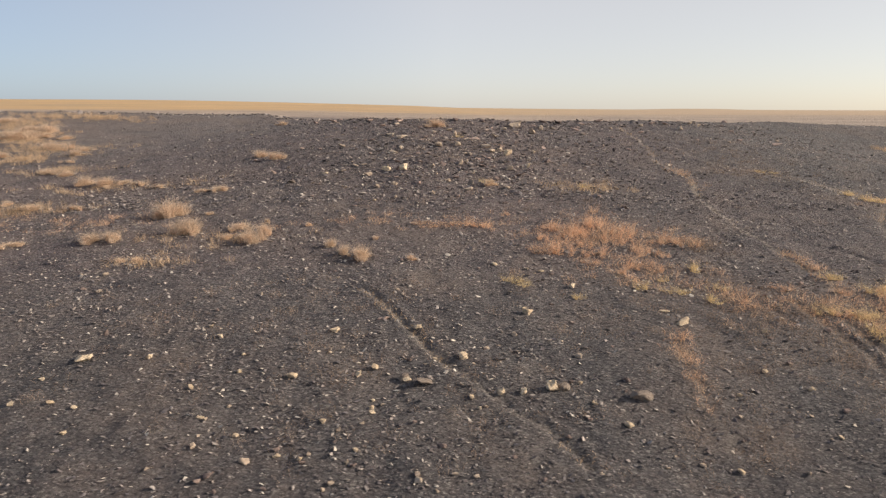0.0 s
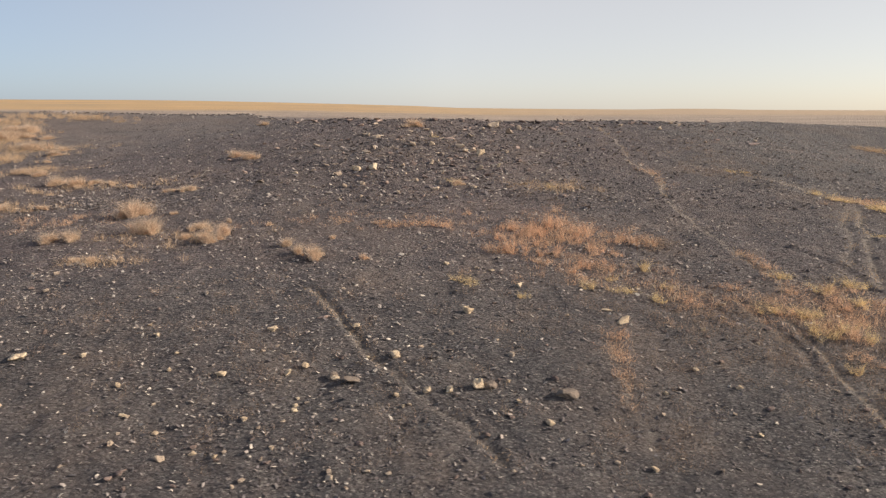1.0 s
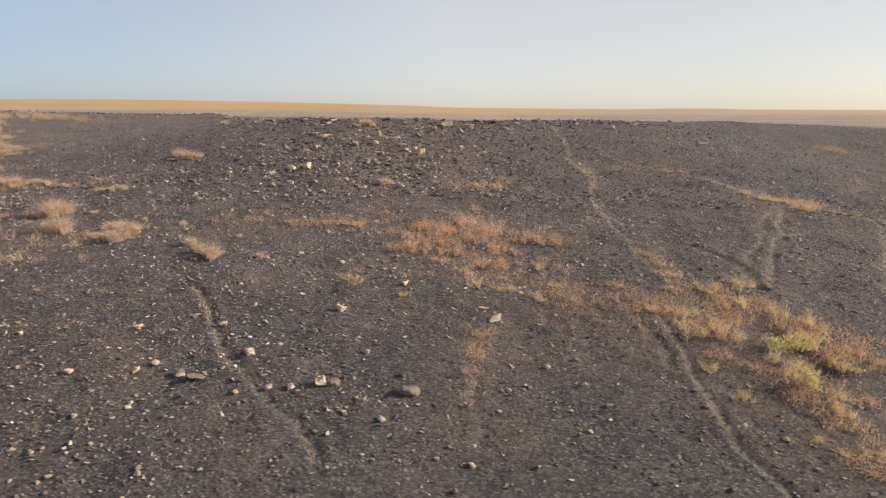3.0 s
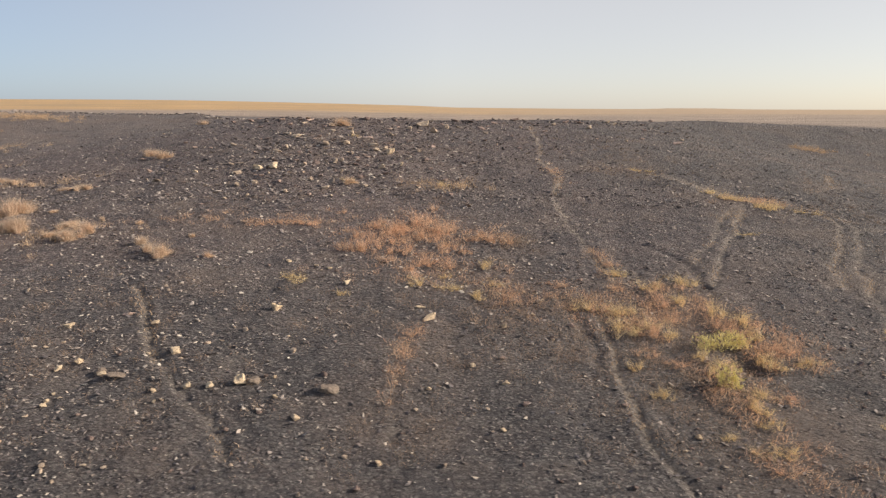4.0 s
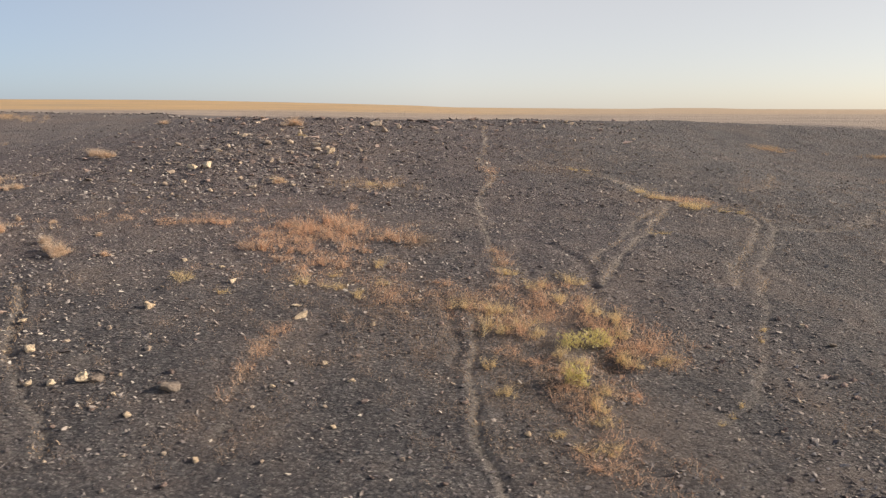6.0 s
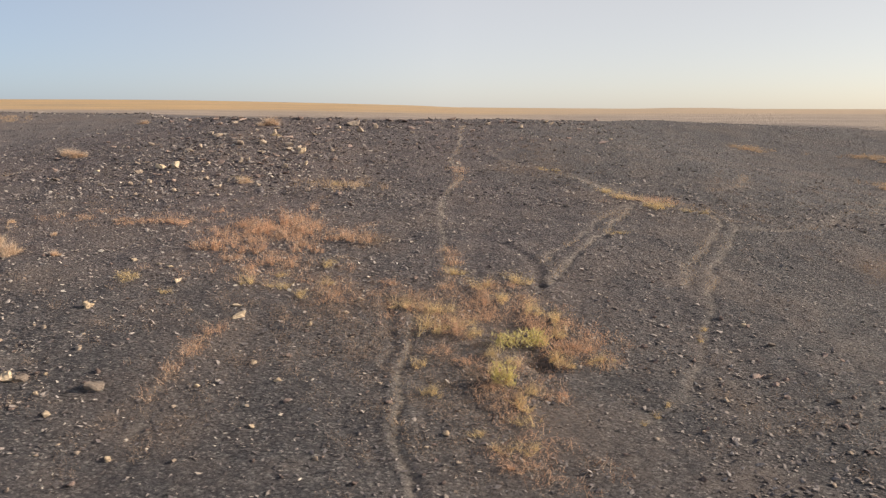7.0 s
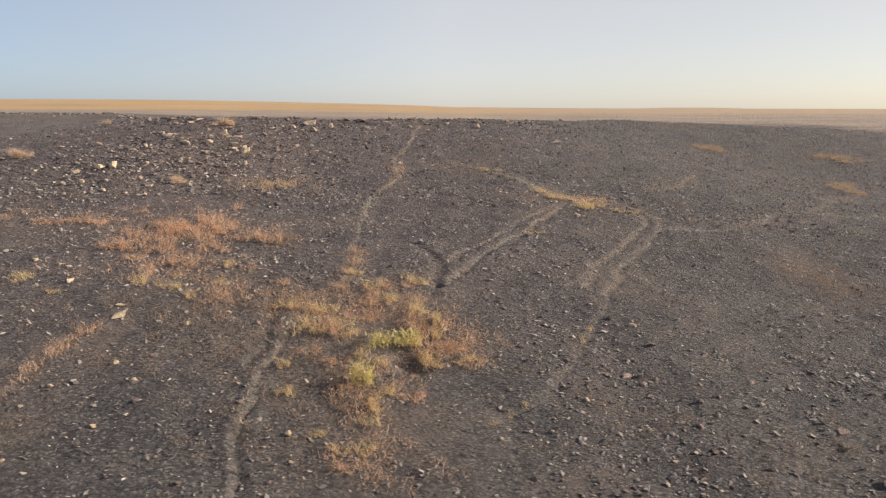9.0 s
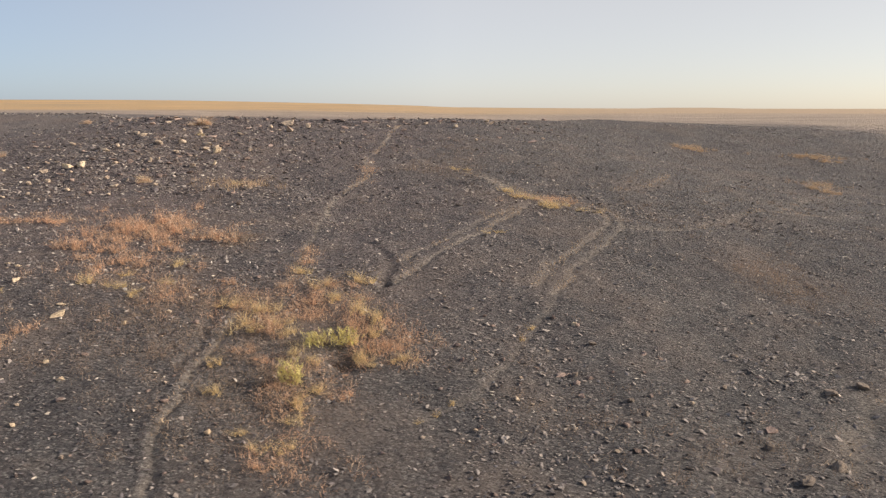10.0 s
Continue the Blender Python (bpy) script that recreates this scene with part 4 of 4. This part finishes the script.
SALLOW = [
    (3.89, 13.02, 0.27, 0.25), (4.66, 12.87, 0.33, 0.2), (5.07, 12.4, 0.3, 0.17), (4.52, 13.52, 0.23, 0.16), (2.55, 12.32, 0.19, 0.15), (1.53, 13.14, 0.41, 0.16), (5.32, 14.14, 0.29, 0.22),
    (5.49, 13.14, 0.27, 0.18), (1.28, 13.33, 0.23, 0.14), (1.45, 21.74, 0.36, 0.22), (4.42, 21.48, 0.29, 0.21), (0.67, 29.46, 0.29, 0.22),
]
SALLOW_HOLLOW = [
    (8.2, 11.36, 0.36, 0.26), (8.4, 11.11, 0.26, 0.22), (9.34, 13.36, 0.42, 0.26), (9.88, 11.14, 0.28, 0.3), (9.51, 10.83, 0.19, 0.29), (9.66, 10.41, 0.26, 0.32), (10.35, 10.37, 0.32, 0.17),
    (9.87, 10.24, 0.24, 0.16), (8.62, 9.78, 0.21, 0.32), (8.9, 10.19, 0.22, 0.22), (8.92, 8.94, 0.29, 0.21), (8.98, 8.57, 0.27, 0.22), (8.61, 8, 0.25, 0.13), (8.31, 8.29, 0.15, 0.15),
]
TRACKSIDE = [
    (13.11, 21.98, 0.37, 0.22), (13.4, 21.45, 0.45, 0.27), (13.83, 21.31, 0.43, 0.23), (14.16, 20.68, 0.49, 0.3), (14.48, 20.46, 0.48, 0.31), (14.89, 20.93, 0.25, 0.21), (12.16, 17.2, 0.21, 0.1),
    (12.44, 17.38, 0.21, 0.1), (11.42, 24.83, 0.33, 0.14), (11.94, 24.78, 0.29, 0.12), (15.22, 20.38, 0.34, 0.12), (15.7, 20.24, 0.31, 0.12), (11.17, 9.28, 0.1, 0.12), (10.94, 9.04, 0.13, 0.07),
    (10.67, 8.78, 0.11, 0.06), (12.44, 11.47, 0.12, 0.12), (12.69, 11.93, 0.13, 0.11),
]
for n, (x, y, w, h) in enumerate(SALLOW + SALLOW_HOLLOW + TRACKSIDE):
    put_weed(YELLOW, x, y, w * 1.3, h * 1.2, n, "low yellow-brown dry weed on gravel", "yellow weeds")


def patch(name, label, material, spots, tall, width, lean, leafy=0):
    """Sparse grass as one stuff: spots are x, y, radius across, radius along, blades."""
    root = []
    for x, y, a, b, n in spots:
        c = rng.normal(0, 0.55, (max(3, n // 22), 2))
        p = c[rng.integers(0, len(c), n)] + rng.normal(0, 0.13, (n, 2)) / np.array([a, b]) * 0.8
        root.append(np.stack([x + a * p[:, 0], y + b * p[:, 1]], -1))
    xy = np.concatenate(root)
    z = ground_z(xy[:, 0], xy[:, 1]) - 0.015
    n = len(xy)
    high = tall * (0.3 + 0.9 * rng.random(n) ** 1.6)
    root = np.column_stack([xy, z])
    shapes = [blade_shapes(root, high, rng.uniform(0.6, 1.3, n) * width, 0.2 + 1.5 * lean * rng.random(n) ** 1.3)]
    if leafy:
        on = rng.integers(0, n, n * leafy)
        at = root[on] + rng.normal(0, 0.05, (n * leafy, 3)) * np.array([1, 1, 0.2]) + np.column_stack([0 * on, 0 * on, high[on] * rng.uniform(0.25, 1.0, n * leafy)])
        shapes.append(leaf_shapes(at, rng.uniform(0.014, 0.045, n * leafy)))
    return tagged(new(name, joined(name, shapes, material)), label, "grass", kind="stuff")


patch("rusty_grass", "patchy rust-coloured dry grass over dark ground", M_ORANGE,
      [(3.69, 16.71, 1.6, 1.0, 1890), (4.3, 13.85, 1.6, 1.1, 1050), (6.2, 12.47, 1.4, 0.9, 550), (8.5, 12.06, 1.7, 1.0, 2100), (7.95, 14.18, 0.2, 1.0, 336), (8.3, 23.74, 0.25, 2.0, 336), (-9.75, 18.41, 3.0, 1.5, 900), (-2.07, 17.81, 2.5, 1.0, 450), (3.95, 10.75, 0.08, 0.3, 130), (3.8, 10.1, 0.08, 0.45, 180), (3.74, 9.3, 0.08, 0.6, 130), (8.85, 9.24, 0.5, 1.3, 900), (0.5, 17.41, 1.8, 0.5, 380), (10, 10.77, 0.7, 0.8, 1260), (9, 7.66, 1.0, 0.6, 200), (14.23, 21.41, 1.2, 0.4, 700)], 0.17, 0.007, 0.9, 2)
patch("straw_grass", "thin straw-coloured grass between the tufts", M_DULL,
      [(-5.74, 16.38, 2.4, 0.8, 500), (-10.92, 23.48, 2.6, 0.8, 900), (-19.0, 33.0, 3.0, 1.5, 2400), (-21.5, 43.2, 2.6, 0.9, 2600), (-24.6, 43.6, 2.2, 1.0, 1800), (-24.5, 41.0, 1.8, 1.0, 1800), (-24.6, 39.2, 1.6, 1.2, 1600), (-22.3, 37.6, 1.6, 1.0, 1500), (-22.0, 35.2, 1.8, 0.9, 1700), (-18.7, 30.2, 1.6, 1.2, 1800), (-15.21, 27.23, 1.4, 0.8, 1000), (-12.57, 20.23, 1.5, 0.6, 900), (24.9, 38.2, 1.3, 0.5, 700), (31.6, 37.7, 1.8, 0.5, 800), (28.4, 31.0, 1.2, 0.5, 500), (4.5, 21.58, 1.4, 0.7, 650), (-6.2, 14.36, 1.2, 0.5, 325)], 0.26, 0.008, 0.9, 2)
patch("dry_stalks", "thin brown dead stalks scattered over the gravel", M_STALK,
      [(5.5, 11.09, 1.8, 2.0, 1440), (-3.02, 11.07, 3.6, 2.5, 1440), (7.6, 9.06, 1.2, 1.6, 1440), (6.5, 11.55, 1.6, 1.6, 2400), (8.3, 9.92, 1.0, 1.5, 1920), (11, 25, 1.8, 2.0, 1120), (1, 19.48, 5.0, 2.0, 1440), (19.19, 15.88, 1.2, 1.6, 2400), (1, 27.31, 4.5, 3.5, 2400), (6.2, 15.97, 0.5, 0.6, 800), (10.5, 28.56, 3.0, 3.0, 1440), (3, 12.13, 3.0, 1.5, 960), (4, 8.62, 1.0, 1.4, 480), (12.51, 9.55, 2.6, 1.8, 640), (16.12, 20.48, 5.0, 3.0, 1440), (0, 8.68, 5.0, 1.6, 1280), (15.08, 8.77, 4.0, 1.6, 1280), (21.42, 25.03, 5.0, 4.0, 1440)], 0.15, 0.004, 1.0, 1)


def trail_grass(count):
    """Short dry grass that lines the worn trails, in loose runs."""
    spots = []
    for w, depth, dust, pts in TRAILS:
        if dust < 0.4:
            continue
        a = np.array(pts)
        seg = np.hypot(*(a[1:] - a[:-1]).T)
        along = rng.random(int(count * seg.sum())) * seg.sum()
        k = np.searchsorted(np.cumsum(seg), along).clip(0, len(seg) - 1)
        t = (along - np.concatenate([[0], np.cumsum(seg)])[k]) / seg[k]
        p = a[k] + (a[k + 1] - a[k]) * t[:, None] + rng.normal(0, 1.1 * w, (len(k), 2))
        spots.append(p[rng.random(len(p)) < step(-0.25, 0.5, lumps(p[:, 0], p[:, 1], 0.7))])
    xy = np.concatenate(spots)
    n = len(xy)
    root = np.column_stack([xy, ground_z(xy[:, 0], xy[:, 1]) - 0.01])
    blade = blade_shapes(root, rng.uniform(0.03, 0.11, n), rng.uniform(0.006, 0.013, n), rng.uniform(0.3, 1.5, n))
    return tagged(new("trailside_grass", joined("trailside_grass", [blade], M_DULL)), "short dry grass lining the worn trails", "grass", kind="stuff")


trail_grass(60)


def green_herb(x, y, w, h, count, label):
    """A low herb: many small broad leaves on short stems."""
    heart = np.column_stack([rng.uniform(-0.45, 0.45, 9) * w, rng.normal(0, 0.16, 9) * w])
    rise = rng.uniform(0.35, 1.0, 9)
    pick = rng.integers(0, 9, count)
    root = np.column_stack([heart[pick] + rng.normal(0, 0.07, (count, 2)) * w / 0.6, h * rise[pick] * rng.random(count)])
    herb = new("green_herb", None)
    herb.location = (x, y, height(x, y))
    tagged(herb, label, "plant")
    leaf = new("foliage", joined("herb_leaves", [blade_shapes(root, rng.uniform(0.04, 0.10, count), rng.uniform(0.010, 0.022, count), rng.uniform(0.3, 1.3, count)), leaf_shapes(root + rng.normal(0, 0.03, (count, 3)), rng.uniform(0.03, 0.06, count))], M_GREEN))
    leaf.parent = herb
    m = count // 8
    foot = root[:m] * np.array([0.5, 0.5, 0]) - np.array([0, 0, 0.02])
    stem = new("stalk", blades("herb_stems", foot, rng.uniform(0.5, 0.9, m) * h, np.full(m, 0.008), rng.uniform(0.1, 0.6, m), M_STALK))
    stem.parent = herb
    return herb


green_herb(9.12, 10.82, 0.72, 0.24, 420, "low yellow-green leafy herb among dry grass")
green_herb(8.72, 9.5, 0.3, 0.42, 230, "small fading yellow-green herb among dry grass")
